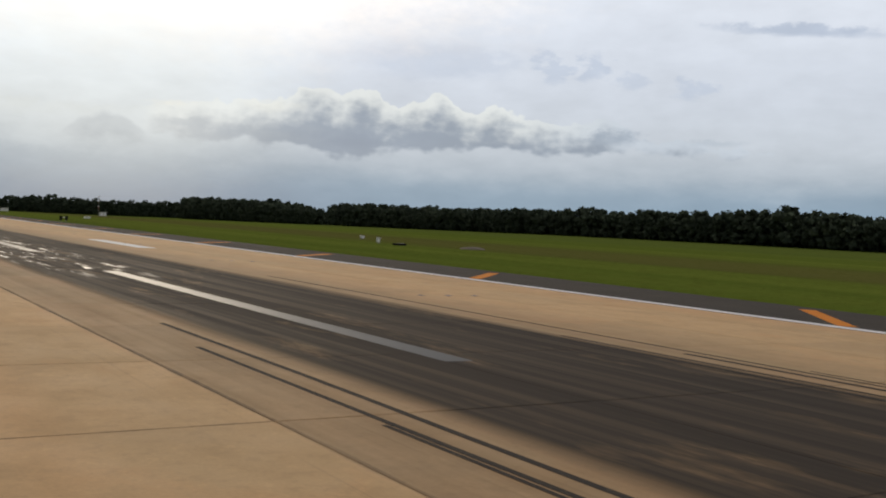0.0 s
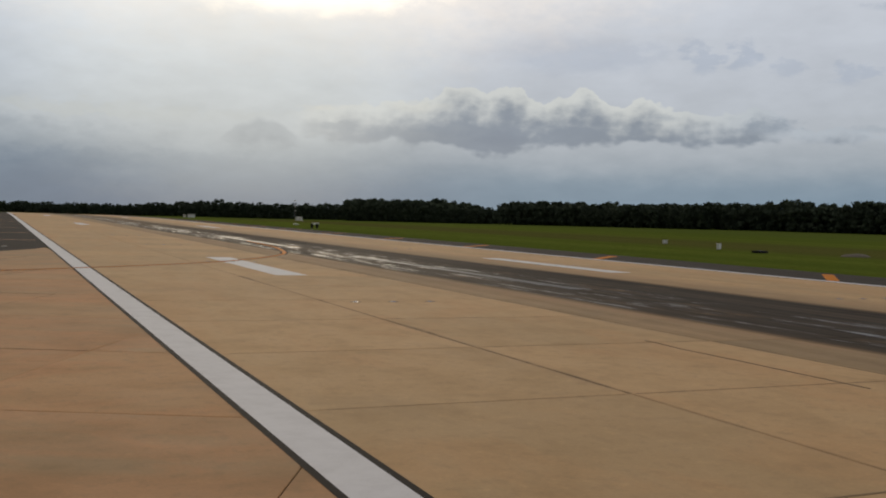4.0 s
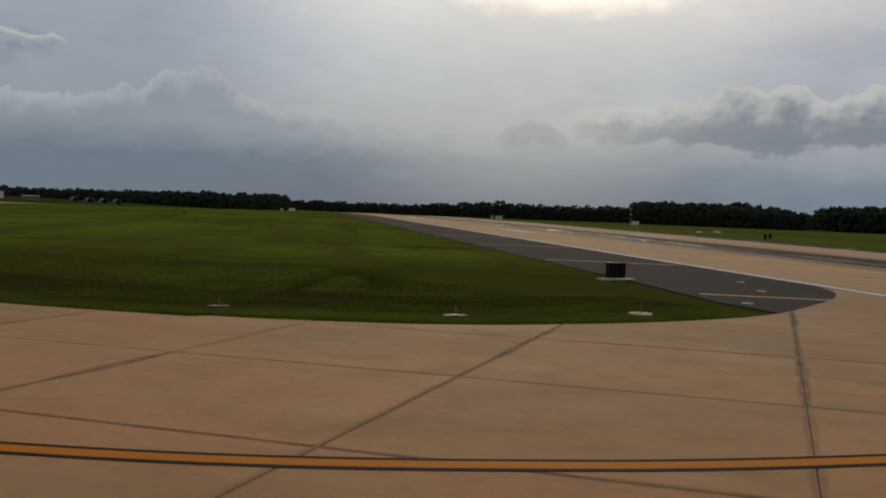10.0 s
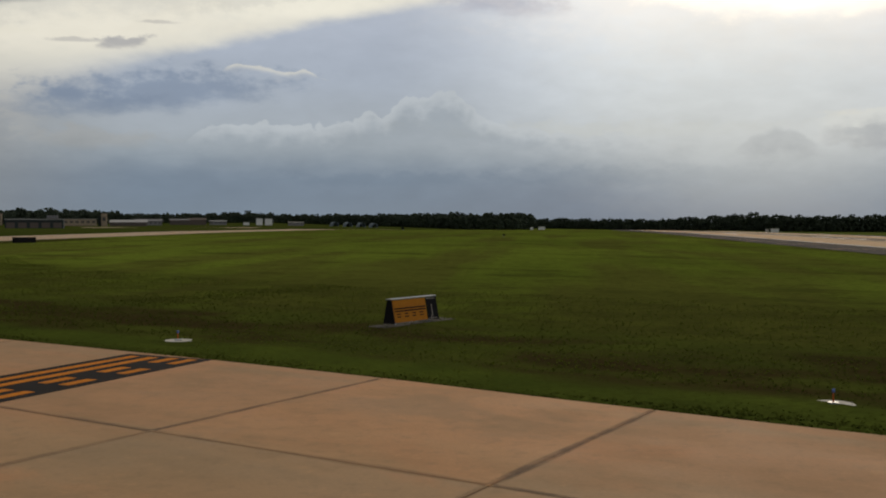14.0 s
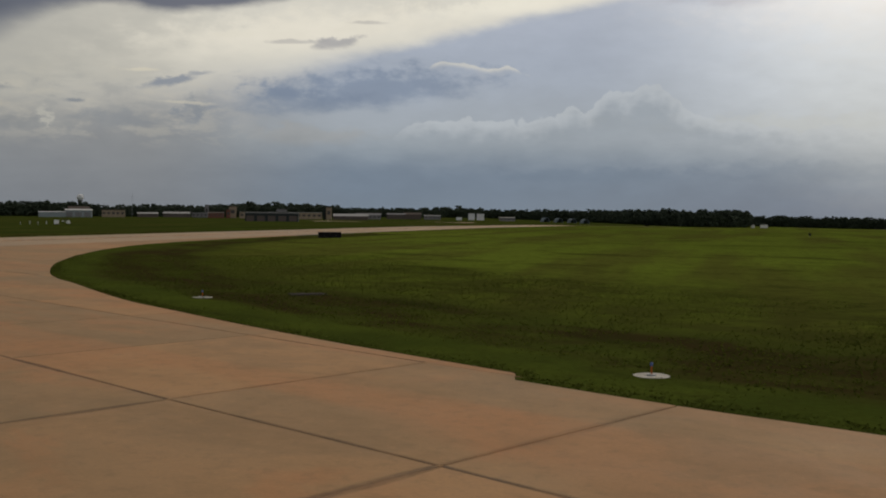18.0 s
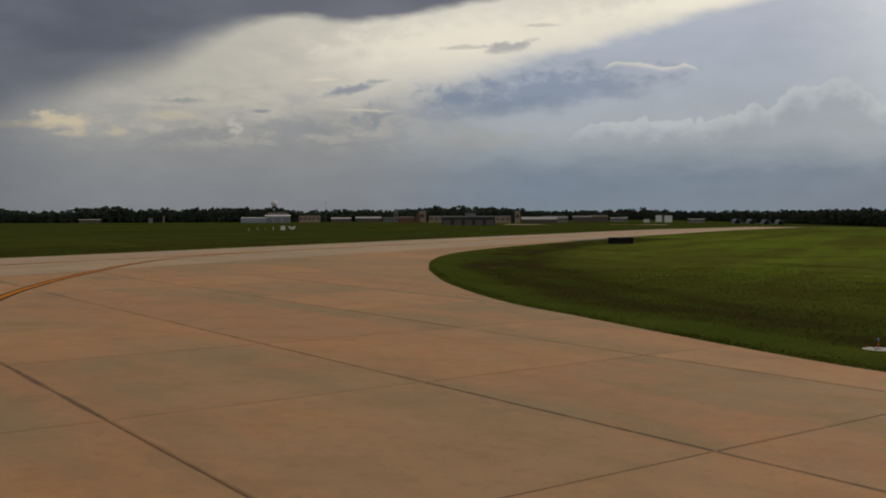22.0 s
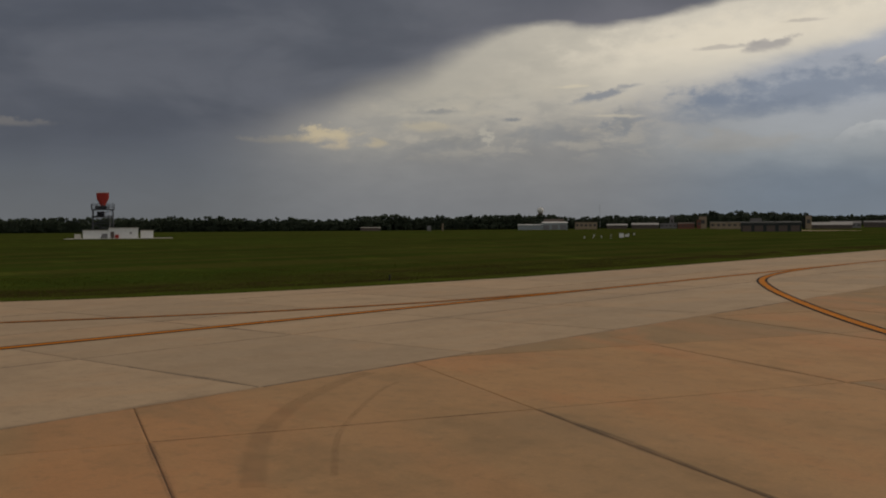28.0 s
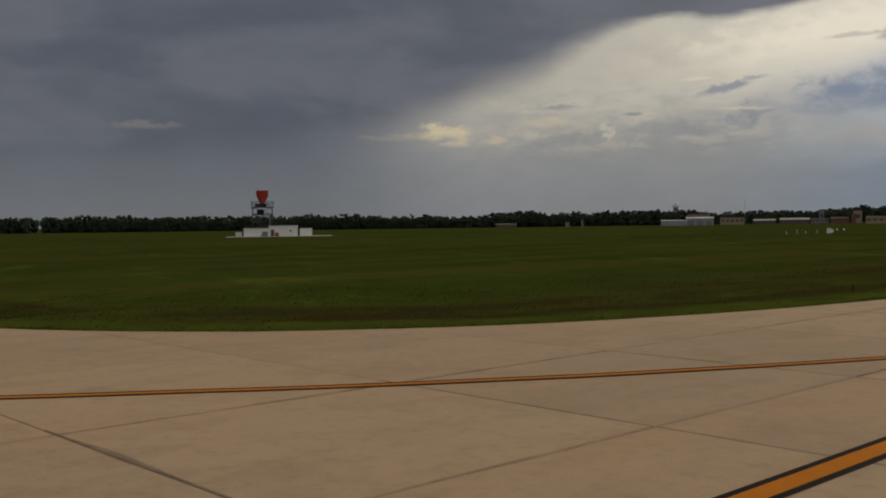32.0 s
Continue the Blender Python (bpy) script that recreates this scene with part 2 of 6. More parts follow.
def cloud(col, top, base, dark, light, strength, heave=1.0, edge=0.2, rise=2.2, ends=1.2, under=0.5, modelling=0.45):
    """Lay a heaped cloud over a colour: its top and its base by their outlines, paling towards the top."""
    up = k.m("SUBTRACT", k.m("ADD", profile(top), k.m("MULTIPLY", puff, heave)), EL0)
    down = k.m("SUBTRACT", k.m("ADD", EL0, k.m("MULTIPLY", puff, 0.5)), k.m("ADD", profile(base), k.m("MULTIPLY_ADD", wisp2, 0.8, -0.4)))
    mask = k.m("MULTIPLY", k.ramp(up, 0.0, edge), k.ramp(down, -under * 0.4, under))
    mask = k.m("MULTIPLY", mask, k.m("MULTIPLY", k.ramp(AZ0, top[0][0], top[0][0] + ends), k.ramp(AZ0, top[-1][0] - ends, top[-1][0], 1.0, 0.0)))
    lit = k.m("ADD", k.m("ADD", k.m("MULTIPLY", up, -1.0 / rise), 1.0), k.m("MULTIPLY", relief, modelling))
    lit = k.m("ADD", lit, k.m("MULTIPLY_ADD", fray, 0.6, -0.3))
    lit = k.m("ADD", lit, k.ramp(up, 0.3, 0.05, 0.0, 0.3))
    lit = k.m("ADD", lit, k.m("MULTIPLY_ADD", wisp2, 0.6, -0.3))
    return k.mix(scaled(mask, strength), col, k.mix(k.ramp(lit, 0.0, 1.0), dark, light))


# bluish towers high behind the bank
for a0, e0, wa, we, f in ((-38.2, 8.6, 1.0, 1.15, 0.5), (-40.4, 8.7, 1.0, 0.9, 0.55), (-42.6, 8.0, 1.3, 0.6, 0.4), (-46.0, 7.6, 1.2, 0.7, 0.45), (-31.0, 8.9, 6.5, 1.4, 0.35)):
    col = k.mix(scaled(blob(a0, e0, wa, we, 0.6, 0.3), f), col, tone(170, 178, 195))
col = k.mix(scaled(blob(-51.5, 10.7, 6.5, 0.42, 0.8, 0.3, -0.06), 0.7), col, tone(160, 168, 185))
# the pale tower over the far end, with its long shoulder
col = cloud(col, [(-12, 4.4), (-6, 4.7), (-1, 5.1), (1.8, 5.7), (3.2, 6.2), (4.2, 7.3), (5.2, 7.45), (6.1, 6.7), (7.0, 6.9), (7.9, 6.2), (8.9, 6.2), (10.6, 5.5), (14, 5.4), (17.2, 5.5), (20, 4.4)], [(-12, 3.4), (20, 3.6)],
            tone(156, 163, 172), tone(188, 192, 198), 0.75, 0.7, 0.12, 1.5, 3.0, 1.6, 0.6)
# the bank beyond the runway, lit at the sun's end
pale = k.mix(k.ramp(AZ0, -44.0, -34.0), tone(182, 187, 196), tone(208, 208, 207))
grey = k.mix(k.ramp(AZ0, -24.0, -16.5), tone(138, 145, 157), tone(154, 158, 166))
col = cloud(col, [(-51, 4.2), (-47, 4.6), (-44.4, 4.8), (-43, 5.3), (-40.5, 5.8), (-38, 5.8), (-35.5, 6.2), (-33.5, 6.4), (-32, 7.0), (-30.7, 6.6), (-29, 6.3), (-27.5, 7.15), (-26.2, 6.8), (-24.9, 7.3), (-23.4, 6.6), (-20, 6.2), (-17, 5.9), (-15, 5.5)],
            [(-51, 4.1), (-44, 3.9), (-39, 3.9), (-34, 4.0), (-29, 3.6), (-26.3, 3.2), (-24, 3.7), (-20, 3.8), (-15, 4.0)], grey, pale, 0.95, 0.7, 0.14, 2.1, 1.6, 0.3, 0.5)
for a0, e0, wa, we, f, c in ((-17.9, 4.75, 1.4, 0.34, 0.6, (150, 155, 164)), (-20.6, 4.45, 1.8, 0.42, 0.5, (146, 152, 162)), (-26.8, 4.2, 2.4, 0.6, 0.5, (134, 141, 154)), (-31.5, 4.7, 2.2, 0.45, 0.4, (140, 147, 159)), (-41.8, 4.9, 2.0, 0.6, 0.6, (146, 154, 167)),
                              (-36.4, 5.4, 1.2, 0.3, 0.4, (150, 157, 168)), (-47.5, 4.7, 2.2, 0.3, 0.4, (160, 168, 179)), (-22.5, 5.9, 2.4, 0.45, 0.45, (214, 211, 205)), (-17.2, 5.75, 1.6, 0.22, 0.6, (216, 211, 203))):
    col = k.mix(scaled(blob(a0, e0, wa, we, 0.8, 0.4), f), col, tone(*c))
col = cloud(col, [(-16.2, 3.8), (-15.0, 4.7), (-13.9, 5.1), (-12.9, 4.95), (-12.0, 4.6), (-10.8, 3.7)], [(-16.2, 3.55), (-10.8, 3.45)], tone(134, 141, 152), tone(160, 165, 173), 0.9, 0.25, 0.35, 1.6, 0.9, 0.5)
# a small cloud with a bright rim before the veil
col = cloud(col, [(9.6, 7.6), (10.6, 7.85), (11.6, 8.1), (12.5, 8.5), (13.2, 8.3), (14.0, 8.35), (15.2, 8.65), (16.5, 8.7), (17.3, 8.2)], [(9.6, 7.7), (12.5, 7.85), (15, 8.05), (17.3, 8.2)], tone(172, 177, 188), tone(212, 208, 202), 0.75, 0.25, 0.08, 0.42, 0.8, 0.25, 0.25)
# slate cloud overhead on the left: a soft curtain where it comes down, a firm edge above the lane
brink = profile([(19, 12.6), (23, 12.2), (27, 11.5), (31, 10.9), (35, 11.1), (38, 10.3), (41, 8.6), (46, 6.9), (50, 5.6), (56, 4.6), (64, 4.0)])
wide = k.ramp(AZ0, 35.0, 42.0, 0.35, 1.5)
under = k.m("DIVIDE", k.m("SUBTRACT", k.m("ADD", EL0, k.m("MULTIPLY_ADD", wisp2, 0.5, -0.25)), brink), wide)
slate = k.m("MULTIPLY", k.m("MULTIPLY", k.ramp(under, -0.8, 1.0), k.ramp(AZ0, 18.0, 24.0)), k.ramp(EL0, 16.0, 40.0, 1.0, 0.0))
dusk = k.mix(k.ramp(wispy, 0.35, 0.65), tone(90, 95, 107), tone(102, 106, 117))
dusk = k.mix(k.m("MULTIPLY", k.ramp(AZ0, 46.0, 28.0), k.ramp(EL0, 14.0, 10.0)), dusk, tone(112, 113, 125))
col = k.mix(scaled(slate, 0.97), col, dusk)
# cream rags at its western foot
for a0, e0, wa, we, f, c in ((47.2, 5.15, 2.2, 0.62, 0.85, (205, 191, 166)), (46.4, 4.55, 1.5, 0.4, 0.7, (196, 182, 160)), (44.2, 4.6, 1.3, 0.3, 0.75, (188, 177, 158)), (49.3, 4.9, 2.4, 0.3, 0.4, (160, 152, 140)), (63.5, 5.55, 3.0, 0.3, 0.4, (142, 137, 134))):
    col = k.mix(scaled(blob(a0, e0, wa, we, 0.85, 0.45), f), col, tone(*c))
# the veiled sun's glow, ragged below
glow = k.m("MULTIPLY", blob(-17.0, 15.5, 28.0, 9.0, 1.0, 0.1), 0.8)
col = k.mix(glow, col, (1.1, 1.04, 0.97))
col = k.mix(blob(-15.5, 14.6, 12.5, 4.3, 0.55, 0.14), col, (1.7, 1.6, 1.42))
# pale haze under the sun
col = k.mix(scaled(blob(-13.0, 6.5, 14.0, 9.5, 0.8, 0.05), 0.42), col, tone(212, 211, 208))
# light and dark drifts all over, and the grey dome above the view
drift = k.m("MULTIPLY_ADD", k.m("ADD", wispy, wisp2), 0.16, 0.84)
col = k.mix(1.0, col, k.xyz(drift, drift, drift), "MULTIPLY")
rich = k.node("ShaderNodeHueSaturation")
rich.inputs["Saturation"].default_value = 1.07
k.put(rich.inputs["Color"], col)
col = k.mix(k.ramp(EL0, 15.0, 34.0), rich.outputs[0], (0.3, 0.31, 0.33))
col = k.mix(0.985, blue, col)
back = k.node("ShaderNodeBackground")
k.put(back.inputs[0], col)
back.inputs[1].default_value = 1.0
k.t.links.new(back.outputs[0], k.node("ShaderNodeOutputWorld").inputs[0])


sun_data = bpy.data.lights.new("sun", "SUN")
sun_data.energy, sun_data.angle, sun_data.color = 0.6, radians(12), (1.0, 0.9, 0.74)
sun = new("sun", sun_data)
sun_dir = Vector((-math.sin(radians(SUN_AZ)) * math.cos(radians(SUN_EL)), math.cos(radians(SUN_AZ)) * math.cos(radians(SUN_EL)), math.sin(radians(SUN_EL))))
sun.matrix_world = look((0, 0, 500), Vector((0, 0, 500)) - sun_dir)

# ---- materials ----


def material(name):
    mat = bpy.data.materials.new(name)
    mat.use_nodes = True
    k = Nodes(mat.node_tree)
    out = k.node("ShaderNodeOutputMaterial")
    b = k.node("ShaderNodeBsdfPrincipled")
    k.t.links.new(b.outputs[0], out.inputs[0])
    return mat, k, b


def bump(k, b, height, strength, distance):
    n = k.node("ShaderNodeBump")
    k.put(n.inputs["Height"], height)
    n.inputs["Strength"].default_value = strength
    n.inputs["Distance"].default_value = distance
    k.t.links.new(n.outputs[0], b.inputs["Normal"])


def position(k):
    return k.node("ShaderNodeNewGeometry").outputs["Position"]


def plain(name, colour, rough=0.6, metal=0.0, vary=0.15, scale=2.0):
    mat, k, b = material(name)
    p = position(k)
    n = k.noise(p, scale, 4.0)
    n2 = k.noise(p, scale * 9, 2.0)
    c = k.mix(k.m("MULTIPLY_ADD", n, 1.6, -0.3, clamp=True), tuple(v * (1 - vary) for v in colour), tuple(min(1.0, v * (1 + vary)) for v in colour))
    c = k.mix(k.ramp(n2, 0.35, 0.75, 0.0, 0.25), c, tuple(v * 0.7 for v in colour))
    k.put(b.inputs["Base Color"], c)
    k.put(b.inputs["Roughness"], k.ramp(n2, 0.2, 0.8, rough - 0.06, min(1.0, rough + 0.08)))
    b.inputs["Specular IOR Level"].default_value = 0.5 if rough < 0.3 else 0.15
    b.inputs["Metallic"].default_value = metal
    return mat


def scaled_in(k, f, by):
    return k.m("MULTIPLY", f, by)


def concrete_material(name, warm, cool, rosy, way=(1.0, 0.0), rubber=False):
    """Broom-finished airfield concrete, slab by slab a little different; rubber: the tyre marks of a runway."""
    mat, k, b = material(name)
    p = position(k)
    x, y, z = k.split(p)
    info = k.node("ShaderNodeObjectInfo").outputs["Random"]
    isle = k.node("ShaderNodeNewGeometry").outputs["Random Per Island"]
    vary = k.m("FRACT", k.m("ADD", info, k.m("MULTIPLY", isle, 7.13)))
    u = k.m("ADD", k.m("MULTIPLY", x, -way[1]), k.m("MULTIPLY", y, way[0]))
    v = k.m("ADD", k.m("MULTIPLY", x, way[0]), k.m("MULTIPLY", y, way[1]))
    big = k.noise(k.xyz(u, v, 0.0), 0.09, 4.0, 0.6)
    lanes = k.noise(k.xyz(k.m("MULTIPLY", u, 0.12), v, k.m("MULTIPLY", vary, 2.0)), 0.36, 3.0, 0.5)
    mid = k.noise(k.xyz(k.m("MULTIPLY", u, 0.75), v, 0.0), 0.6, 6.0, 0.62)
    fine = k.noise(p, 14.0, 3.0, 0.7)
    f = k.m("ADD", k.m("ADD", k.m("MULTIPLY", vary, 1.0), k.m("MULTIPLY_ADD", lanes, 1.3, -0.8)), k.m("MULTIPLY_ADD", big, 1.6, -0.65), clamp=True)
    c = k.mix(f, cool, warm)
    blot = k.noise(k.xyz(k.m("MULTIPLY", u, 0.7), v, k.m("MULTIPLY", vary, 1.5)), 0.24, 6.0, 0.62, 0.4)
    band = k.noise(k.xyz(k.m("MULTIPLY", u, 0.1), v, 7.0), 0.22, 3.0, 0.55, 0.4)
    c = k.mix(k.ramp(blot, 0.51, 0.66, 0.0, 0.55), c, rosy)
    c = k.mix(k.ramp(band, 0.5, 0.64, 0.0, 0.5), c, rosy)
    c = k.mix(k.ramp(blot, 0.46, 0.34, 0.0, 0.45), c, tuple(v * 0.86 for v in cool))
    c = k.mix(k.ramp(mid, 0.45, 0.72, 0.0, 0.3), c, tuple(v * 0.7 for v in cool))
    c = k.mix(k.ramp(mid, 0.22, 0.4, 0.25, 0.0), c, tuple(min(1, v * 1.2) for v in warm))
    c = k.mix(k.ramp(fine, 0.3, 0.75, 0.0, 0.2), c, tuple(v * 0.6 for v in cool))
    grit = k.noise(p, 2.6, 4.0, 0.7)
    c = k.mix(k.ramp(grit, 0.5, 0.68, 0.0, 0.3), c, tuple(v * 0.68 for v in cool))
    c = k.mix(k.ramp(grit, 0.44, 0.28, 0.0, 0.28), c, tuple(min(1, v * 1.15) for v in warm))
    rough = k.ramp(mid, 0.3, 0.7, 0.82, 0.95)
    if rubber:
        along = k.noise(k.stretch(p, 1.0, 0.012, 1.0), 1.5, 4.0, 0.65)
        thin = k.noise(k.stretch(p, 1.0, 0.01, 1.0), 7.0, 3.0, 0.7)
        soft = k.noise(k.stretch(p, 1.0, 0.05, 1.0), 0.3, 3.0, 0.5)
        worn = k.noise(k.stretch(p, 1.0, 0.2, 1.0), 0.6, 5.0, 0.7)
        xx = k.m("ADD", x, k.m("MULTIPLY_ADD", soft, 2.0, -1.0))
        solid = k.m("MULTIPLY", k.ramp(xx, 11.6, 13.4), k.ramp(xx, 24.0, 26.0, 1.0, 0.0))
        solid = k.m("MULTIPLY", solid, k.m("MULTIPLY", k.ramp(along, 0.2, 0.6, 0.9, 1.0), k.ramp(worn, 0.55, 0.75, 1.0, 0.72)))
        solid = k.m("MULTIPLY", solid, k.ramp(y, 150.0, 400.0, 1.0, 0.8))
        grey = k.m("MULTIPLY", k.ramp(x, 9.15, 9.25), k.ramp(xx, 25.0, 32.0, 1.0, 0.0))
        lines = k.m("MULTIPLY", k.m("MULTIPLY", k.ramp(x, 7.0, 11.0), k.ramp(x, 25.0, 31.0, 1.0, 0.0)), k.ramp(thin, 0.56, 0.68, 0.0, 0.5))
        mask = k.m("MAXIMUM", solid, k.m("MAXIMUM", lines, k.m("MULTIPLY", grey, k.ramp(along, 0.3, 0.7, 0.3, 0.44))))
        c = k.mix(mask, c, (0.05, 0.041, 0.034))
        polish = k.m("MULTIPLY", k.m("MULTIPLY", k.ramp(x, 12.5, 14.0), k.ramp(x, 19.0, 21.0, 1.0, 0.0)), k.m("MULTIPLY", k.ramp(y, 52.0, 66.0), k.ramp(k.noise(k.stretch(p, 1.0, 0.12, 1.0), 1.4, 5.0, 0.7), 0.52, 0.64)))
        rough = k.mix(polish, k.mix(mask, rough, k.ramp(along, 0.35, 0.65, 0.75, 0.9)), (0.38, 0.38, 0.38))
        k.put(b.inputs["Specular IOR Level"], k.m("MAXIMUM", k.ramp(mask, 0.2, 0.9, 0.2, 0.03), scaled_in(k, polish, 0.4)))
    k.put(b.inputs["Base Color"], c)
    k.put(b.inputs["Roughness"], rough)
    if not rubber:
        b.inputs["Specular IOR Level"].default_value = 0.42
    bump(k, b, k.m("ADD", fine, k.m("MULTIPLY", mid, 0.6)), 0.25, 0.01)
    return mat


def field_colour(k, p):
    """Mown grass, field by field, with brown and rank patches."""
    x, y, z = k.split(p)
    big = k.noise(p, 0.012, 4.0, 0.6)
    mow = k.noise(k.stretch(p, 1.0, 0.12, 1.0, 0.9), 0.09, 4.0, 0.6)
    mid = k.noise(p, 0.3, 5.0, 0.6)
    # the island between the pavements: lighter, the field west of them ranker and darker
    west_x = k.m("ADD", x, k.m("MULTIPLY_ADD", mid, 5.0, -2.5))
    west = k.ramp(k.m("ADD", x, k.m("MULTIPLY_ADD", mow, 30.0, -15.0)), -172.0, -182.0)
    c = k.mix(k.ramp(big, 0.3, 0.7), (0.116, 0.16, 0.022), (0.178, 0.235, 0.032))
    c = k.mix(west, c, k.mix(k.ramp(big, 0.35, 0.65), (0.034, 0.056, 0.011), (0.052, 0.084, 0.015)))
    c = k.mix(k.ramp(mow, 0.44, 0.6, 0.0, 0.6), c, (0.1, 0.085, 0.025))
    rank = k.noise(k.xyz(k.m("MULTIPLY", k.m("SUBTRACT", y, k.m("MULTIPLY", x, 1.95)), 0.2), k.m("ADD", k.m("MULTIPLY", x, 0.4555), k.m("MULTIPLY", y, 0.8902)), 0.0), 0.13, 5.0, 0.6)
    c = k.mix(k.ramp(rank, 0.52, 0.68, 0.0, 0.7), c, (0.048, 0.052, 0.013))
    c = k.mix(k.ramp(rank, 0.44, 0.32, 0.0, 0.4), c, (0.14, 0.182, 0.03))
    c = k.mix(k.ramp(mid, 0.5, 0.7, 0.0, 0.5), c, (0.06, 0.068, 0.014))
    soil = k.m("MULTIPLY", k.m("MULTIPLY", k.ramp(west_x, -181.0, -184.0), k.ramp(west_x, -193.0, -188.0)), k.m("MULTIPLY", k.ramp(y, 165.0, 178.0), k.ramp(y, 260.0, 215.0)))
    c = k.mix(k.m("MULTIPLY", soil, k.ramp(mid, 0.35, 0.6, 0.3, 0.85)), c, (0.045, 0.03, 0.014))
    # a belt of rank brown grass some way in from the exit's edge
    belt = k.m("ADD", k.m("ADD", k.m("MULTIPLY", x, 0.4555), k.m("MULTIPLY", y, 0.8902)), k.m("MULTIPLY_ADD", mow, 24.0, -12.0))
    belt = k.m("MULTIPLY", k.m("MULTIPLY", k.ramp(belt, 87.0, 96.0), k.ramp(belt, 126.0, 108.0)), k.ramp(x, -168.0, -150.0))
    c = k.mix(k.m("MULTIPLY", belt, k.ramp(mid, 0.35, 0.6, 0.35, 0.75)), c, k.mix(mid, (0.052, 0.05, 0.015), (0.075, 0.082, 0.018)))
    # rank brown grass on the tip towards the runway
    tip = k.m("MULTIPLY", k.ramp(k.m("ADD", x, k.m("MULTIPLY_ADD", mid, 10.0, -5.0)), -42.0, -25.0), k.m("MULTIPLY", k.ramp(y, 165.0, 132.0), k.ramp(x, 0.0, -10.0)))
    c = k.mix(scaled_in(k, tip, 0.75), c, k.mix(mid, (0.062, 0.056, 0.016), (0.085, 0.095, 0.02)))
    # the wide field east of the runway: mown in lanes along it
    lanes = k.noise(k.stretch(p, 1.0, 0.05, 1.0), 0.045, 3.0, 0.55)
    east = k.mix(k.ramp(lanes, 0.35, 0.65), (0.1, 0.14, 0.025), (0.145, 0.185, 0.034))
    xx = k.m("ADD", x, k.m("MULTIPLY_ADD", mow, 24.0, -12.0))
    east = k.mix(k.m("MULTIPLY", k.ramp(xx, 88.0, 104.0), k.ramp(xx, 128.0, 165.0, 0.75, 0.0)), east, (0.12, 0.105, 0.04))
    east = k.mix(k.ramp(xx, 240.0, 300.0, 0.0, 0.6), east, (0.1, 0.135, 0.035))
    east = k.mix(k.ramp(mid, 0.45, 0.75, 0.0, 0.45), east, (0.105, 0.115, 0.022))
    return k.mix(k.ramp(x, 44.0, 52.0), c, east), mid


def finish_grass(k, b, c, p, mid):
    clump = k.noise(p, 1.2, 4.0, 0.65)
    fine = k.noise(p, 5.0, 4.0, 0.75)
    c = k.mix(k.ramp(clump, 0.48, 0.7, 0.0, 0.5), c, (0.04, 0.046, 0.012))
    c = k.mix(k.ramp(fine, 0.35, 0.7, 0.0, 0.45), c, (0.04, 0.046, 0.008))
    k.put(b.inputs["Base Color"], c)
    b.inputs["Roughness"].default_value = 1.0
    b.inputs["Specular IOR Level"].default_value = 0.0
    bump(k, b, k.m("ADD", k.m("MULTIPLY", mid, 2.0), fine), 0.5, 0.08)


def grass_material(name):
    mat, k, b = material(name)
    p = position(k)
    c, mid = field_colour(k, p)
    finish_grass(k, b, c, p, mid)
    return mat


def asphalt_material(name):
    mat, k, b = material(name)
    p = position(k)
    big = k.noise(p, 0.25, 4.0)
    fine = k.noise(p, 18.0, 3.0, 0.8)
    c = k.mix(big, (0.034, 0.029, 0.025), (0.066, 0.057, 0.049))
    c = k.mix(k.ramp(fine, 0.45, 0.75, 0.0, 0.5), c, (0.125, 0.11, 0.095))
    k.put(b.inputs["Base Color"], c)
    b.inputs["Roughness"].default_value = 0.95
    b.inputs["Specular IOR Level"].default_value = 0.06
    bump(k, b, fine, 0.3, 0.01)
    return mat


def paint_material(name, colour, wear=0.35, under=(0.3, 0.24, 0.18), rough=0.75, gloss=0.06):
    mat, k, b = material(name)
    p = position(k)
    n = k.noise(p, 1.3, 5.0, 0.7)
    fine = k.noise(p, 25.0, 3.0, 0.8)
    c = k.mix(k.ramp(n, 0.3, 0.7, 0.0, 0.35), colour, tuple(v * 0.72 for v in colour))
    c = k.mix(k.ramp(k.m("ADD", fine, k.m("MULTIPLY", n, 0.6)), 0.85, 1.1, 0.0, wear), c, under)
    k.put(b.inputs["Base Color"], c)
    b.inputs["Roughness"].default_value = rough
    b.inputs["Specular IOR Level"].default_value = gloss
    bump(k, b, fine, 0.15, 0.004)
    return mat


def leaf_material(name, dark, light):
    mat, k, b = material(name)
    isle = k.node("ShaderNodeNewGeometry").outputs["Random Per Island"]
    p = position(k)
    n = k.noise(p, 0.06, 3.0)
    c = k.mix(isle, dark, light)
    c = k.mix(k.ramp(n, 0.35, 0.7, 0.0, 0.6), c, tuple(v * 0.6 for v in dark))
    k.put(b.inputs["Base Color"], c)
    b.inputs["Roughness"].default_value = 0.9
    b.inputs["Specular IOR Level"].default_value = 0.02
    return mat


RUNWAY_CONCRETE = concrete_material("runway_concrete", (0.6, 0.385, 0.2), (0.51, 0.34, 0.18), (0.58, 0.34, 0.165), rubber=True)
EXIT_CONCRETE = concrete_material("exit_concrete", (0.535, 0.297, 0.133), (0.37, 0.24, 0.122), (0.575, 0.262, 0.107), (0.4555, 0.8902))
TAXI_CONCRETE = concrete_material("taxi_concrete", (0.545, 0.385, 0.24), (0.45, 0.325, 0.207), (0.56, 0.36, 0.207))
SEALANT = plain("joint_sealant", (0.17, 0.145, 0.12), 0.85)
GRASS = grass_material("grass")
ASPHALT = asphalt_material("asphalt")
WHITE_PAINT = paint_material("white_paint", (0.74, 0.73, 0.74), 0.25)
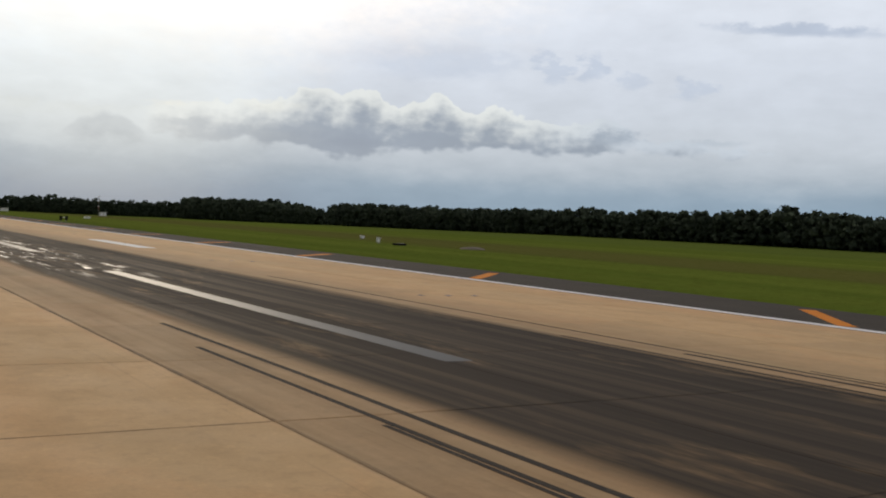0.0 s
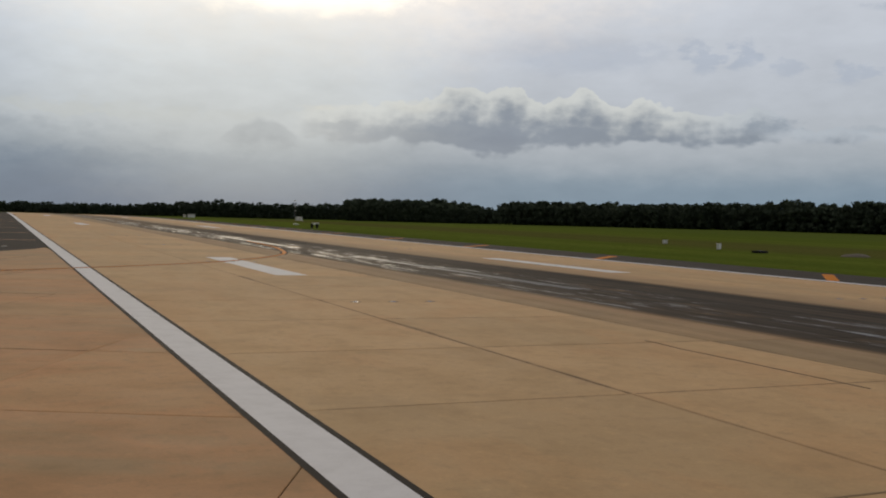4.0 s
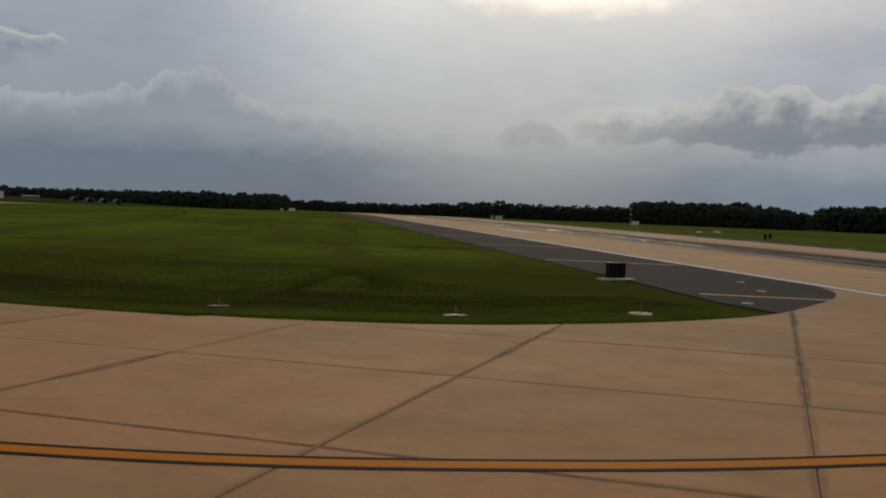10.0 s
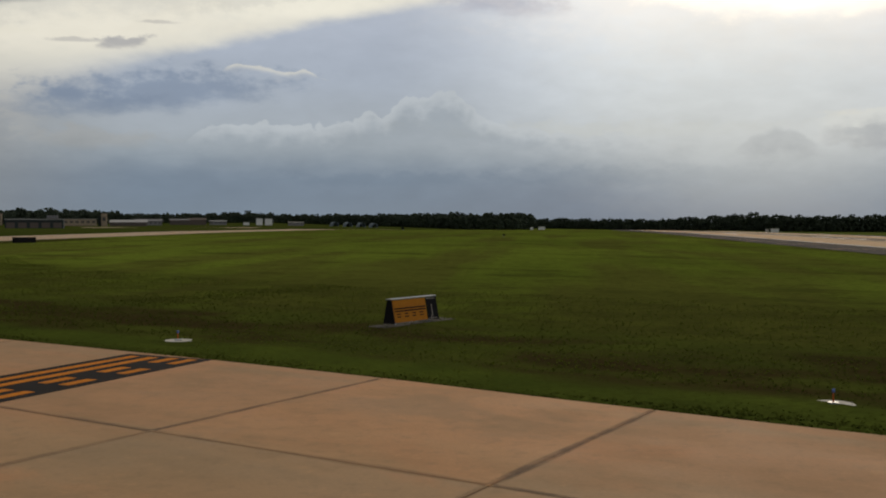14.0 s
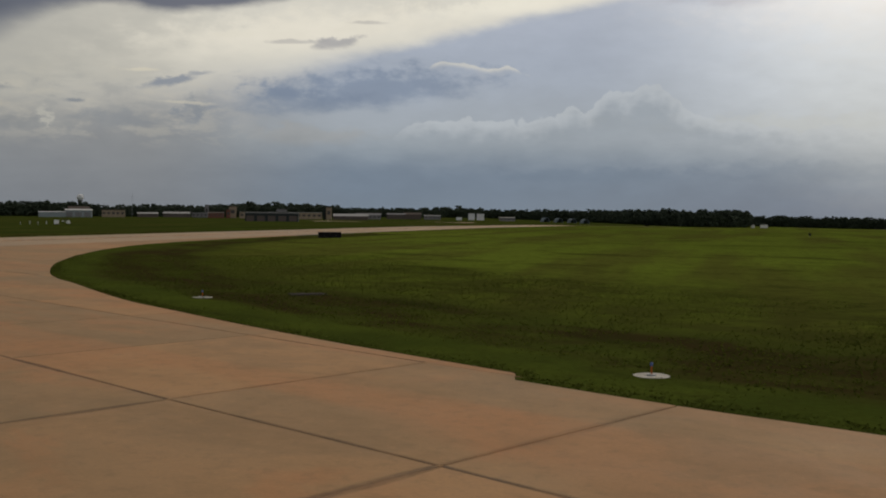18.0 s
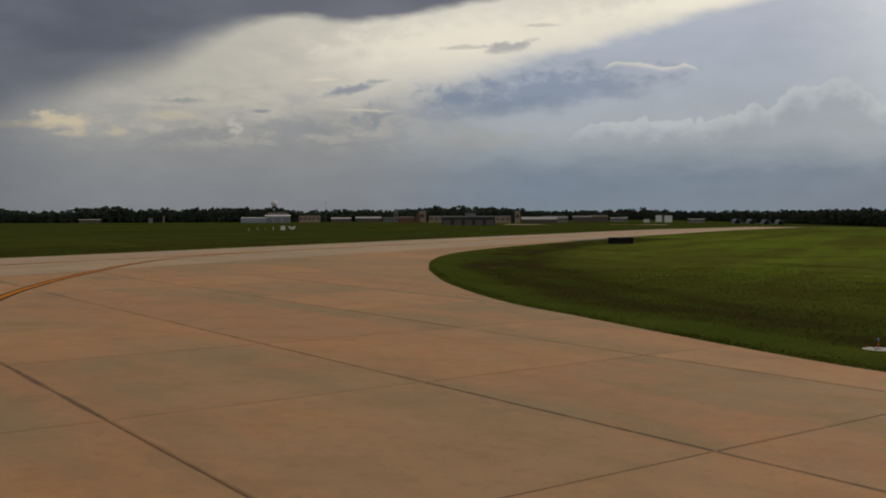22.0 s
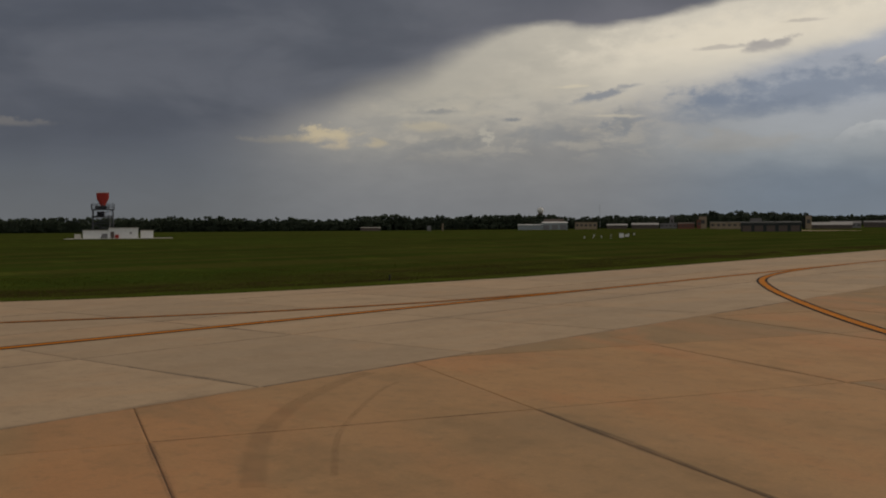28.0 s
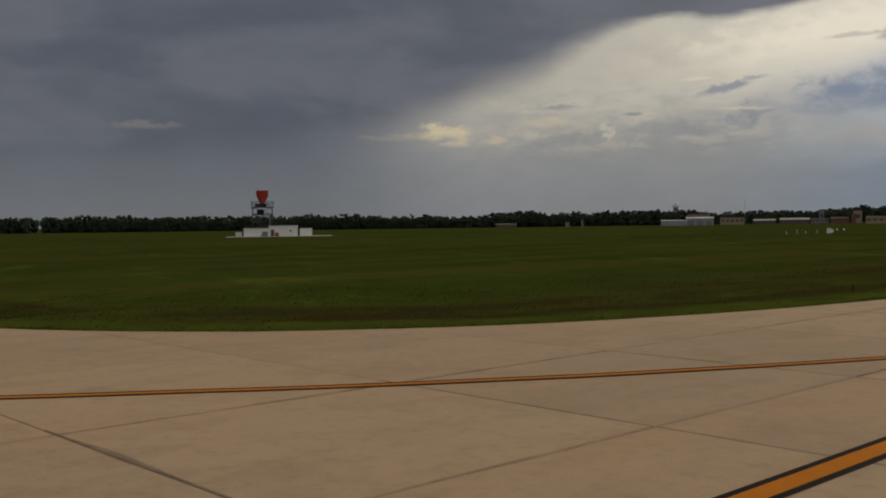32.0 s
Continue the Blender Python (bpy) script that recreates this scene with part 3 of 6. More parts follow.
WORN_WHITE = paint_material("worn_white_paint", (0.056, 0.054, 0.053), 0.95, (0.045, 0.04, 0.035), 0.45, 0.06)
YELLOW_PAINT = paint_material("yellow_paint", (0.65, 0.212, 0.014), 0.4)
FADED_PAINT = paint_material("faded_paint", (0.62, 0.36, 0.24), 0.6)
BLACK_PAINT = paint_material("black_paint", (0.022, 0.018, 0.016), 0.2, (0.08, 0.065, 0.05), 0.8)
LEAF_DARK = leaf_material("foliage", (0.046, 0.062, 0.044), (0.088, 0.108, 0.07))
BLACK_METAL = plain("black_metal", (0.02, 0.02, 0.022), 0.5)
WHITE_METAL = plain("white_metal", (0.72, 0.72, 0.7), 0.5)

# ---- mesh helpers ----


def mesh_object(name, verts, faces, mat, parent=None, label="", smooth=False):
    me = bpy.data.meshes.new(name)
    me.from_pydata(verts, [], faces)
    me.materials.append(mat)
    if smooth:
        me.polygons.foreach_set("use_smooth", [True] * len(me.polygons))
    me.update()
    ob = new(name, me)
    if parent:
        ob.parent = parent
    if label:
        ob["label"] = label
    return ob


def part(name, bm, mat, parent=None, label="", smooth=False):
    me = bpy.data.meshes.new(name)
    bmesh.ops.recalc_face_normals(bm, faces=bm.faces)
    bm.to_mesh(me)
    bm.free()
    me.materials.append(mat)
    if smooth:
        me.polygons.foreach_set("use_smooth", [True] * len(me.polygons))
    ob = new(name, me)
    if parent:
        ob.parent = parent
    if label:
        ob["label"] = label
    return ob


def group_at(name, x, y, z=0.0, turn=0.0, label="", category="", group="", kind=""):
    ob = new(name)
    ob.matrix_world = pose(x, y, z, 0, 0, turn)
    return tagged(ob, label, category, group, kind)


def add_box(bm, x0, x1, y0, y1, z0, z1, bevel=0.0, turn=None):
    made = bmesh.ops.create_cube(bm, size=1.0, matrix=Matrix.Translation(((x0 + x1) / 2, (y0 + y1) / 2, (z0 + z1) / 2)) @ Matrix.Diagonal((x1 - x0, y1 - y0, z1 - z0, 1)))
    if bevel:
        edges = list({e for v in made["verts"] for e in v.link_edges})
        bmesh.ops.bevel(bm, geom=edges, offset=bevel, segments=2, affect="EDGES", profile=0.5)
    return bm


def box(x0, x1, y0, y1, z0, z1, bevel=0.0):
    return add_box(bmesh.new(), x0, x1, y0, y1, z0, z1, bevel)


def add_rod(bm, a, b, r0, r1=None, sides=8):
    a, b = Vector(a), Vector(b)
    turn = (b - a).to_track_quat("Z", "Y").to_matrix().to_4x4()
    bmesh.ops.create_cone(bm, cap_ends=True, segments=sides, radius1=r0, radius2=r0 if r1 is None else r1, depth=(b - a).length, matrix=Matrix.Translation((a + b) / 2) @ turn)
    return bm


def rod(a, b, r0, r1=None, sides=8):
    return add_rod(bmesh.new(), a, b, r0, r1, sides)


def smooth_line(points, step=1.0):
    """A Catmull-Rom line through the points, in steps of about that length."""
    pts = [Vector((*p, 0)) for p in points]
    pts = [2 * pts[0] - pts[1], *pts, 2 * pts[-1] - pts[-2]]
    out = []
    for a, b, c, d in zip(pts, pts[1:], pts[2:], pts[3:]):
        n = max(1, int((c - b).length / step))
        for i in range(n):
            t = i / n
            out.append(0.5 * ((2 * b) + (c - a) * t + (2 * a - 5 * b + 4 * c - d) * t * t + (3 * b - a - 3 * c + d) * t ** 3))
    return out + [pts[-2]]


def ribbon(line, left, right, z, thick=0.004):
    """A thin painted strip along a line, between two offsets to its right."""
    verts, faces = [], []
    for i, p in enumerate(line):
        way = (line[min(i + 1, len(line) - 1)] - line[max(i - 1, 0)]).normalized()
        side = Vector((way.y, -way.x, 0))
        for off in (left, right):
            q = p + side * off
            verts += [(q.x, q.y, z), (q.x, q.y, z - thick)]
    for i in range(len(line) - 1):
        a, b = 4 * i, 4 * i + 4
        faces += [(a, a + 2, b + 2, b), (a, b, b + 1, a + 1), (a + 2, a + 3, b + 3, b + 2)]
    return verts, faces


def painted(name, line, left, right, mat, z=0.006, parent=None, label="", wobble=0.0):
    return mesh_object(name, *ribbon(line, left, right, z), mat, parent, label)


def clip_to_cell(poly, cell):
    """The part of a polygon within a convex cell, whose corners run anticlockwise."""
    out = list(poly)
    for (ax, ay), (bx, by) in zip(cell, cell[1:] + cell[:1]):
        if not out:
            return []
        side = [(bx - ax) * (y - ay) - (by - ay) * (x - ax) for x, y in out]
        then = []
        for i, p in enumerate(out):
            q, s, t = out[i - 1], side[i], side[i - 1]
            if (s >= 0) != (t >= 0):
                f = t / (t - s)
                then.append((q[0] + (p[0] - q[0]) * f, q[1] + (p[1] - q[1]) * f))
            if s >= 0:
                then.append(p)
        out = then
    return out


def area(poly):
    return 0.5 * sum(a[0] * b[1] - b[0] * a[1] for a, b in zip(poly, poly[1:] + poly[:1]))


def slab_mesh(poly, z=0.0, lip=0.02, deep=0.25):
    """A slab with a rounded arris: its rim, the top set in a little, and its sides."""
    n = len(poly)
    cx, cy = sum(p[0] for p in poly) / n, sum(p[1] for p in poly) / n
    verts = []
    for x, y in poly:
        d = math.hypot(x - cx, y - cy) or 1
        verts.append((x + (cx - x) * lip * 1.6 / d, y + (cy - y) * lip * 1.6 / d, z))
    verts += [(x, y, z - lip * 0.6) for x, y in poly] + [(x, y, z - deep) for x, y in poly]
    faces = [tuple(range(n))]
    for i in range(n):
        j = (i + 1) % n
        faces += [(n + i, n + j, j, i), (2 * n + i, 2 * n + j, n + j, n + i)]
    return verts, faces


# ---- ground ----


def fall_north(x, y):
    """How far the airfield falls away northwards, less so in the west."""
    part_x = np.clip((np.asarray(x) + 647.5) / 452.5, 0.0, 1.0)
    y = np.asarray(y)
    return -part_x * (0.004 * np.clip(y - 420.0, 0.0, 180.0) + 0.0092 * np.clip(y - 600.0, 0.0, 2320.0))


ROWS = (420.0, 600.0)      # northings where the fall begins
FAR = 4700.0
across = [0, 30, 60, 100, 150, 187.5, 220, 300, 367.5, 480, 640, 887.5, 1300, 1900, 2800, FAR]
gx = sorted({-7.5 + s * d for d in across for s in (-1, 1)})
gy = sorted({120.0 + s * d for d in across for s in (-1, 1)})
gv = [(x, y, -0.06) for y in gy for x in gx]
gf = [(j * len(gx) + i, j * len(gx) + i + 1, (j + 1) * len(gx) + i + 1, (j + 1) * len(gx) + i) for j in range(len(gy) - 1) for i in range(len(gx) - 1)]
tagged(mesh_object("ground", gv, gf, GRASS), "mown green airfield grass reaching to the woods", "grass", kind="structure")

# ---- runway ----
RW_LEFT, RW_RIGHT = -7.5, 42.6
RW_START, RW_END = -260.0, 1750.0
runway = tagged(new("runway"), "tan concrete runway with dark rubber marks", "runway", kind="structure")


def strip(name, x0, x1, z, mat, parent=None):
    """A level strip along the whole runway."""
    verts = [(x, y, z) for y in (RW_START, *ROWS, RW_END) for x in (x0, x1)]
    return mesh_object(name, verts, [(2 * i, 2 * i + 1, 2 * i + 3, 2 * i + 2) for i in range(len(verts) // 2 - 1)], mat, parent)


strip("joint_bed", RW_LEFT, RW_RIGHT, -0.035, SEALANT, runway)
RX = [-7.5, 0.9, 9.2, 16.8, 24.4, 32.4, 37.5, 42.6]
RY0, RSTEP = 41.0, 7.7
GAP = 0.011
rest_v, rest_f = [], []
for j in range(-39, 222):
    y0 = RY0 + RSTEP * j
    if y0 < RW_START or y0 + RSTEP > RW_END:
        continue
    for x0, x1 in zip(RX, RX[1:]):
        z = random.uniform(-0.003, 0.003)
        poly = [(x0 + GAP, y0 + GAP), (x1 - GAP, y0 + GAP), (x1 - GAP, y0 + RSTEP - GAP), (x0 + GAP, y0 + RSTEP - GAP)]
        v, f = slab_mesh(poly, z)
        if -5 <= j <= 22:
            mesh_object("slab", v, f, RUNWAY_CONCRETE, runway)
        else:
            rest_f += [tuple(i + len(rest_v) for i in face) for face in f]
            rest_v += v
tagged(mesh_object("far_slabs", rest_v, rest_f, RUNWAY_CONCRETE, runway), kind="stuff")


def straight(x0, y0, x1, y1, step=8.0):
    a, b = Vector((x0, y0, 0)), Vector((x1, y1, 0))
    n = max(1, int((b - a).length / step))
    return [a.lerp(b, i / n) for i in range(n + 1)]


for name, x in (("runway_edge_stripe", -6.95), ("runway_edge_stripe", 42.1)):
    stripe = tagged(new(name), "white runway edge stripe with thin black borders", "marking", "runway edge stripes", "structure")
    line = straight(x, RW_START, x, RW_END)
    painted("stripe", line, -0.46, 0.46, WHITE_PAINT, parent=stripe)
    painted("border", line, -0.6, -0.46, BLACK_PAINT, parent=stripe)
    painted("border", line, 0.46, 0.6, BLACK_PAINT, parent=stripe)
for i in range(-5, 26):
    y = 24.0 + 61.0 * i
    tagged(painted("centre_line_dash", straight(17.2, y, 17.2, y + 38.0), -0.45, 0.45, WORN_WHITE), "worn white runway centre line dash", "marking", "runway centre line dashes", "structure")
for x in (4.2, 30.4):
    for y in (95.6 if x < 17 else 100.5, 247.0, 400.0):
        bar = tagged(painted("touchdown_bar", straight(x, y, x, y + 21.5), -0.95, 0.95, WHITE_PAINT), "white touchdown zone bar on the runway", "marking", "touchdown zone bars", "structure")

# ---- shoulders ----
SHOULDER_R = 52.3
tagged(strip("shoulder_east", RW_RIGHT, SHOULDER_R, -0.015, ASPHALT), "dark grey asphalt shoulder beside the runway", "shoulder", kind="structure")
for i in range(-4, 30):
    y = 30.3 + 31.1 * i
    tagged(painted("shoulder_stripe", straight(43.0, y, 50.4, y + 8.0), -0.45, 0.45, YELLOW_PAINT, -0.009), "yellow slanted stripe on the asphalt shoulder", "marking", "shoulder stripes", "structure")

# The edge of the concrete against the grass island, from the runway round to the far taxiway
ISLAND = [(-7.5, 133.0), (-8.6, 128.8), (-10.6, 125.2), (-14.2, 120.8), (-18.4, 116.6), (-23.8, 113.8), (-30.2, 112.4), (-35.4, 112.9), (-38.7, 113.95), (-39.2, 113.7), (-44.4, 116.1), (-54.0, 121.2),
          (-61.0, 125.3), (-68.6, 129.3), (-75.4, 132.6), (-79.0, 134.2), (-82.7, 136.2), (-82.95, 137.2), (-87.0, 139.7), (-91.3, 142.5), (-98.7, 147.9), (-103.2, 151.4), (-110.4, 158.2), (-116.2, 163.8),
          (-123.9, 174.1), (-130.0, 184.2), (-132.5, 188.8), (-139.0, 202.5), (-144.5, 219.0), (-147.6, 240.0), (-149.2, 265.0), (-149.8, 300.0)]
STEPS = (0, 9, 17, len(ISLAND))      # small steps in the concrete's edge
edge = [(p.x, p.y) for a, b in zip(STEPS, STEPS[1:]) for p in smooth_line(ISLAND[a:b], 1.3)]
TW_LEFT, TW_RIGHT, TW_END = -176.2, -149.8, 1600.0
west = [(p.x, p.y) for p in smooth_line([(TW_LEFT, 300.0), (-175.6, 230.0), (-175.4, 190.0), (-177.3, 170.0), (-180.3, 158.5), (-184.0, 151.2), (-189.2, 145.4), (-198.0, 140.6), (-212.0, 138.0), (-330.0, 137.0)], 2.0)]
near_shoulder = [p for p in edge if p[0] > -18.2]
sv = [(RW_LEFT, 420.0, -0.015), (RW_LEFT, 140.0, -0.015)] + [(x, y, -0.015) for x, y in near_shoulder] + [(-17.9, 122.0, -0.015), (-17.7, 134.0, -0.015), (-17.7, 200.0, -0.015), (-17.7, 420.0, -0.015)]
near = len(sv)
sv += [(RW_LEFT, 600.0, -0.015), (-17.7, 600.0, -0.015), (RW_LEFT, RW_END, -0.015), (-17.7, RW_END, -0.015)]
tagged(mesh_object("shoulder_west", sv, [tuple(reversed(range(near))), (0, near - 1, near + 1, near), (near, near + 1, near + 3, near + 2)], ASPHALT), "dark grey asphalt shoulder ending in a rounded tip", "shoulder", kind="structure")
for i in range(12):
    y = 122.3 + 28.6 * i
    x0 = -9.9 if i == 0 else -7.8
    tagged(painted("shoulder_stripe", straight(x0, y + (-7.8 - x0) * 0.42, -17.0, y + 3.7), -0.26, 0.26, FADED_PAINT, -0.009), "faded pinkish slanted stripe on the asphalt shoulder", "marking", "shoulder stripes", "structure")

# ---- exit taxiway and parallel taxiway ----
SEAM = -151.9
region = [(RW_LEFT, -60.0)] + [(RW_LEFT, 128.0)] + [p for p in edge if p[1] < 300.0][1:] + [(TW_RIGHT, TW_END), (TW_LEFT, TW_END)] + west + [(-330.0, 60.0), (-150.0, 60.0), (-60.0, 20.0)]
if area(region) < 0:
    region.reverse()
taxiway = tagged(new("taxiway"), "tan concrete taxiway of large jointed slabs", "taxiway", kind="structure")
mesh_object("joint_bed", [(x, y, -0.035) for x, y in region], [tuple(range(len(region)))], SEALANT, taxiway)
US = [-60, -45, -30, -20, -10, 0, 8, 15.5, 23, 30.6, 38.2, 46.1, 53.7, 61.2, 68.5, 75.7, 82.9, 89.9, 96.4, 103.8, 110.6, 117.4, 124.4, 131.5, 138.9, 146.5, 154.0, 162.2, 170.6, 178.4, 187.0, 195.5, 203.6, 210.4, 218.0, 226, 234, 242, 250, 258]
VS = [-66, -58.5, -51, -43.5, -36, -28.5, -21, -13.5, -6, 1.5, 9, 16.5, 24, 31.5, 39, 46.5, 54.0, 61.5, 69.6, 76.7, 84.0, 91.3, 98.6, 106.2, 113.4, 121, 128.6, 136.2, 144, 152, 160, 168, 176]
CU, SU = 0.4555, 0.8902   # the exit's direction: along the runway, and away from it


def from_uv(u, v):
    v += 0.026 * max(0.0, u - 140.0)     # past the holding line the long joints swing a little to the north
    return (v * CU - u * SU, u * CU + v * SU)


rest_v, rest_f = [], []


def lay(poly, mat, single):
    global rest_v, rest_f
    if len(poly) < 3 or abs(area(poly)) < 0.05:
        return
    v, f = slab_mesh(poly, random.uniform(-0.003, 0.003))
    if single:
        mesh_object("slab", v, f, mat, taxiway)
    else:
        rest_f += [tuple(i + len(rest_v) for i in face) for face in f]
        rest_v += v


exit_part = clip_to_cell(region, [(SEAM + GAP, -400), (RW_LEFT - GAP, -400), (RW_LEFT - GAP, 500), (SEAM + GAP, 500)])
for u0, u1 in zip(US, US[1:]):
    for v0, v1 in zip(VS, VS[1:]):
        cell = [from_uv(u0 + GAP, v0 + GAP), from_uv(u1 - GAP, v0 + GAP), from_uv(u1 - GAP, v1 - GAP), from_uv(u0 + GAP, v1 - GAP)]
        if area(cell) < 0:
            cell.reverse()
        lay(clip_to_cell(exit_part, cell), EXIT_CONCRETE, v0 > 45)
tagged(mesh_object("near_slabs", rest_v, rest_f, EXIT_CONCRETE, taxiway), kind="stuff")
rest_v, rest_f = [], []
taxi_part = clip_to_cell(region, [(-400, -400), (SEAM - GAP, -400), (SEAM - GAP, TW_END), (-400, TW_END)])
TX = [SEAM, -159.8, -167.6, -174.8] + [-182.4 - 7.7 * i for i in range(20)]
for j in range(-12, 190):
    y0 = 143.4 + 7.9 * j
    for i, (x1, x0) in enumerate(zip(TX, TX[1:])):
        if y0 > 300 and i > 4:
            continue
        cell = [(x0 + GAP, y0 + GAP), (x1 - GAP, y0 + GAP), (x1 - GAP, y0 + 7.9 - GAP), (x0 + GAP, y0 + 7.9 - GAP)]
        lay(clip_to_cell(taxi_part, cell), TAXI_CONCRETE, j in range(-2, 12) and i < 6)
tagged(mesh_object("far_slabs", rest_v, rest_f, TAXI_CONCRETE, taxiway), kind="stuff")


def taxi_line(points, z, half=0.19, label="yellow taxiway line with black borders"):
    line = smooth_line(points, 0.8)
    t = tagged(new("taxi_line"), label, "marking", "taxiway lines", "structure")
    painted("stripe", line, -half, half, YELLOW_PAINT, z, t)
    painted("border", line, -half - 0.14, -half, BLACK_PAINT, z, t)
    painted("border", line, half, half + 0.14, BLACK_PAINT, z, t)


taxi_line([(16.3, 160.0), (15.0, 142.0), (12.4, 128.0), (10.2, 122.0), (6.9, 115.9), (2.7, 110.1), (-2.5, 105.1), (-7.6, 101.2), (-13.5, 98.3), (-19.7, 96.5), (-25.0, 95.6), (-32.0, 95.2), (-40.0, 96.4), (-52.0, 101.0), (-66.0, 108.2)], 0.011)
taxi_line([(-66.0, 108.2), (-90.0, 119.8), (-108.0, 128.2), (-116.0, 133.0), (-124.2, 140.6), (-129.0, 145.6), (-137.6, 155.2), (-144.2, 163.9), (-150.5, 173.6), (-157.0, 185.0), (-161.2, 194.6), (-163.4, 206.0), (-164.0, 220.0)], 0.013)
taxi_line([(-164.0, 60.0), (-164.0, 110.0), (-164.0, 160.0), (-164.0, 300.0), (-163.6, 700.0), (-163.2, 1500.0)], 0.015)
taxi_line([(-164.0, 178.0), (-164.9, 168.0), (-165.7, 163.4), (-167.8, 156.4), (-171.2, 149.2), (-173.4, 145.3), (-176.8, 140.1), (-183.0, 132.5), (-195.0, 124.0), (-230.0, 118.0)], 0.017, 0.12)

# ---- hold line ----
hold = tagged(new("hold_line"), "yellow runway holding position marking on black", "marking", kind="structure")
hx, hy = -67.6, 128.4        # its end at the grass
hw = Vector((-1.35 - 0.35, -4.75, 0)).normalized()      # along the lines, away from the grass
hs = Vector((-hw.y, hw.x, 0))                      # towards the runway
if hs.x < 0:
    hs = -hs


def hold_bar(a0, a1, s0, s1, mat, z):
    c = [Vector((hx, hy, 0)) + hw * a + hs * s for a, s in ((a0, s0), (a1, s0), (a1, s1), (a0, s1))]
    mesh_object("bar", [(p.x, p.y, z) for p in c] + [(p.x, p.y, z - 0.004) for p in c], [(0, 1, 2, 3), (0, 1, 5, 4), (1, 2, 6, 5), (2, 3, 7, 6), (3, 0, 4, 7)], mat, hold)


hold_bar(0.0, 30.0, -0.35, 2.5, BLACK_PAINT, 0.005)
for s in (0.0, 0.62):
    hold_bar(0.3, 29.8, s, s + 0.3, YELLOW_PAINT, 0.009)
for i in range(16):
    for s in (1.24, 1.86):
        hold_bar(0.2 + 1.83 * i, 1.1 + 1.83 * i, s, s + 0.3, YELLOW_PAINT, 0.009)


# ---- woods ----


def tree_shape(seed, wide, full):
    """Leaves of one tree a metre high, as quads: clumps on a rounded crown, its trunk and a few limbs."""
    rnd = np.random.RandomState(seed)
    verts, faces = [], []

    def stick(p, q, thick):
        for dx, dy in ((thick, 0), (0, thick)):
            n = len(verts)
            verts.extend([(p[0] - dx, p[1] - dy, p[2]), (p[0] + dx, p[1] + dy, p[2]), (q[0] + dx * 0.4, q[1] + dy * 0.4, q[2]), (q[0] - dx * 0.4, q[1] - dy * 0.4, q[2])])
            faces.append((n, n + 1, n + 2, n + 3))

    stick((0, 0, 0), (0, 0, 0.82), 0.016)
    for c in range(20):
        h = rnd.uniform(full, 0.93)
        round_off = math.sqrt(max(0.05, 1 - ((h - 0.58) / 0.46) ** 2))
        reach = wide * 0.5 * round_off * rnd.uniform(0.25, 1.0)
        a = rnd.uniform(0, 2 * math.pi)
        centre = np.array([reach * math.cos(a), reach * math.sin(a), h])
        if c % 5 == 0:
            stick((0, 0, h * 0.7), tuple(centre), 0.007)
        size = wide * rnd.uniform(0.15, 0.25)
        for q in range(11):
            d = rnd.normal(size=3)
            d /= np.linalg.norm(d)
            p = centre + d * size * np.array([1, 1, 0.7]) * rnd.uniform(0.5, 1.0)
            s = size * rnd.uniform(0.38, 0.7)
            e1 = np.cross(d, rnd.normal(size=3))
            e1 /= np.linalg.norm(e1)
            e2 = np.cross(d, e1)
            n = len(verts)
            verts += [tuple(p - e1 * s), tuple(p + e2 * s * 0.7), tuple(p + e1 * s), tuple(p - e2 * s * 0.7)]
            faces.append((n, n + 1, n + 2, n + 3))
    return np.array(verts), np.array(faces)


SHAPES = [tree_shape(i, w, f) for i, (w, f) in enumerate(((0.5, 0.2), (0.62, 0.15), (0.44, 0.3), (0.7, 0.12), (0.55, 0.2), (0.75, 0.15), (0.4, 0.35), (0.6, 0.1)))]


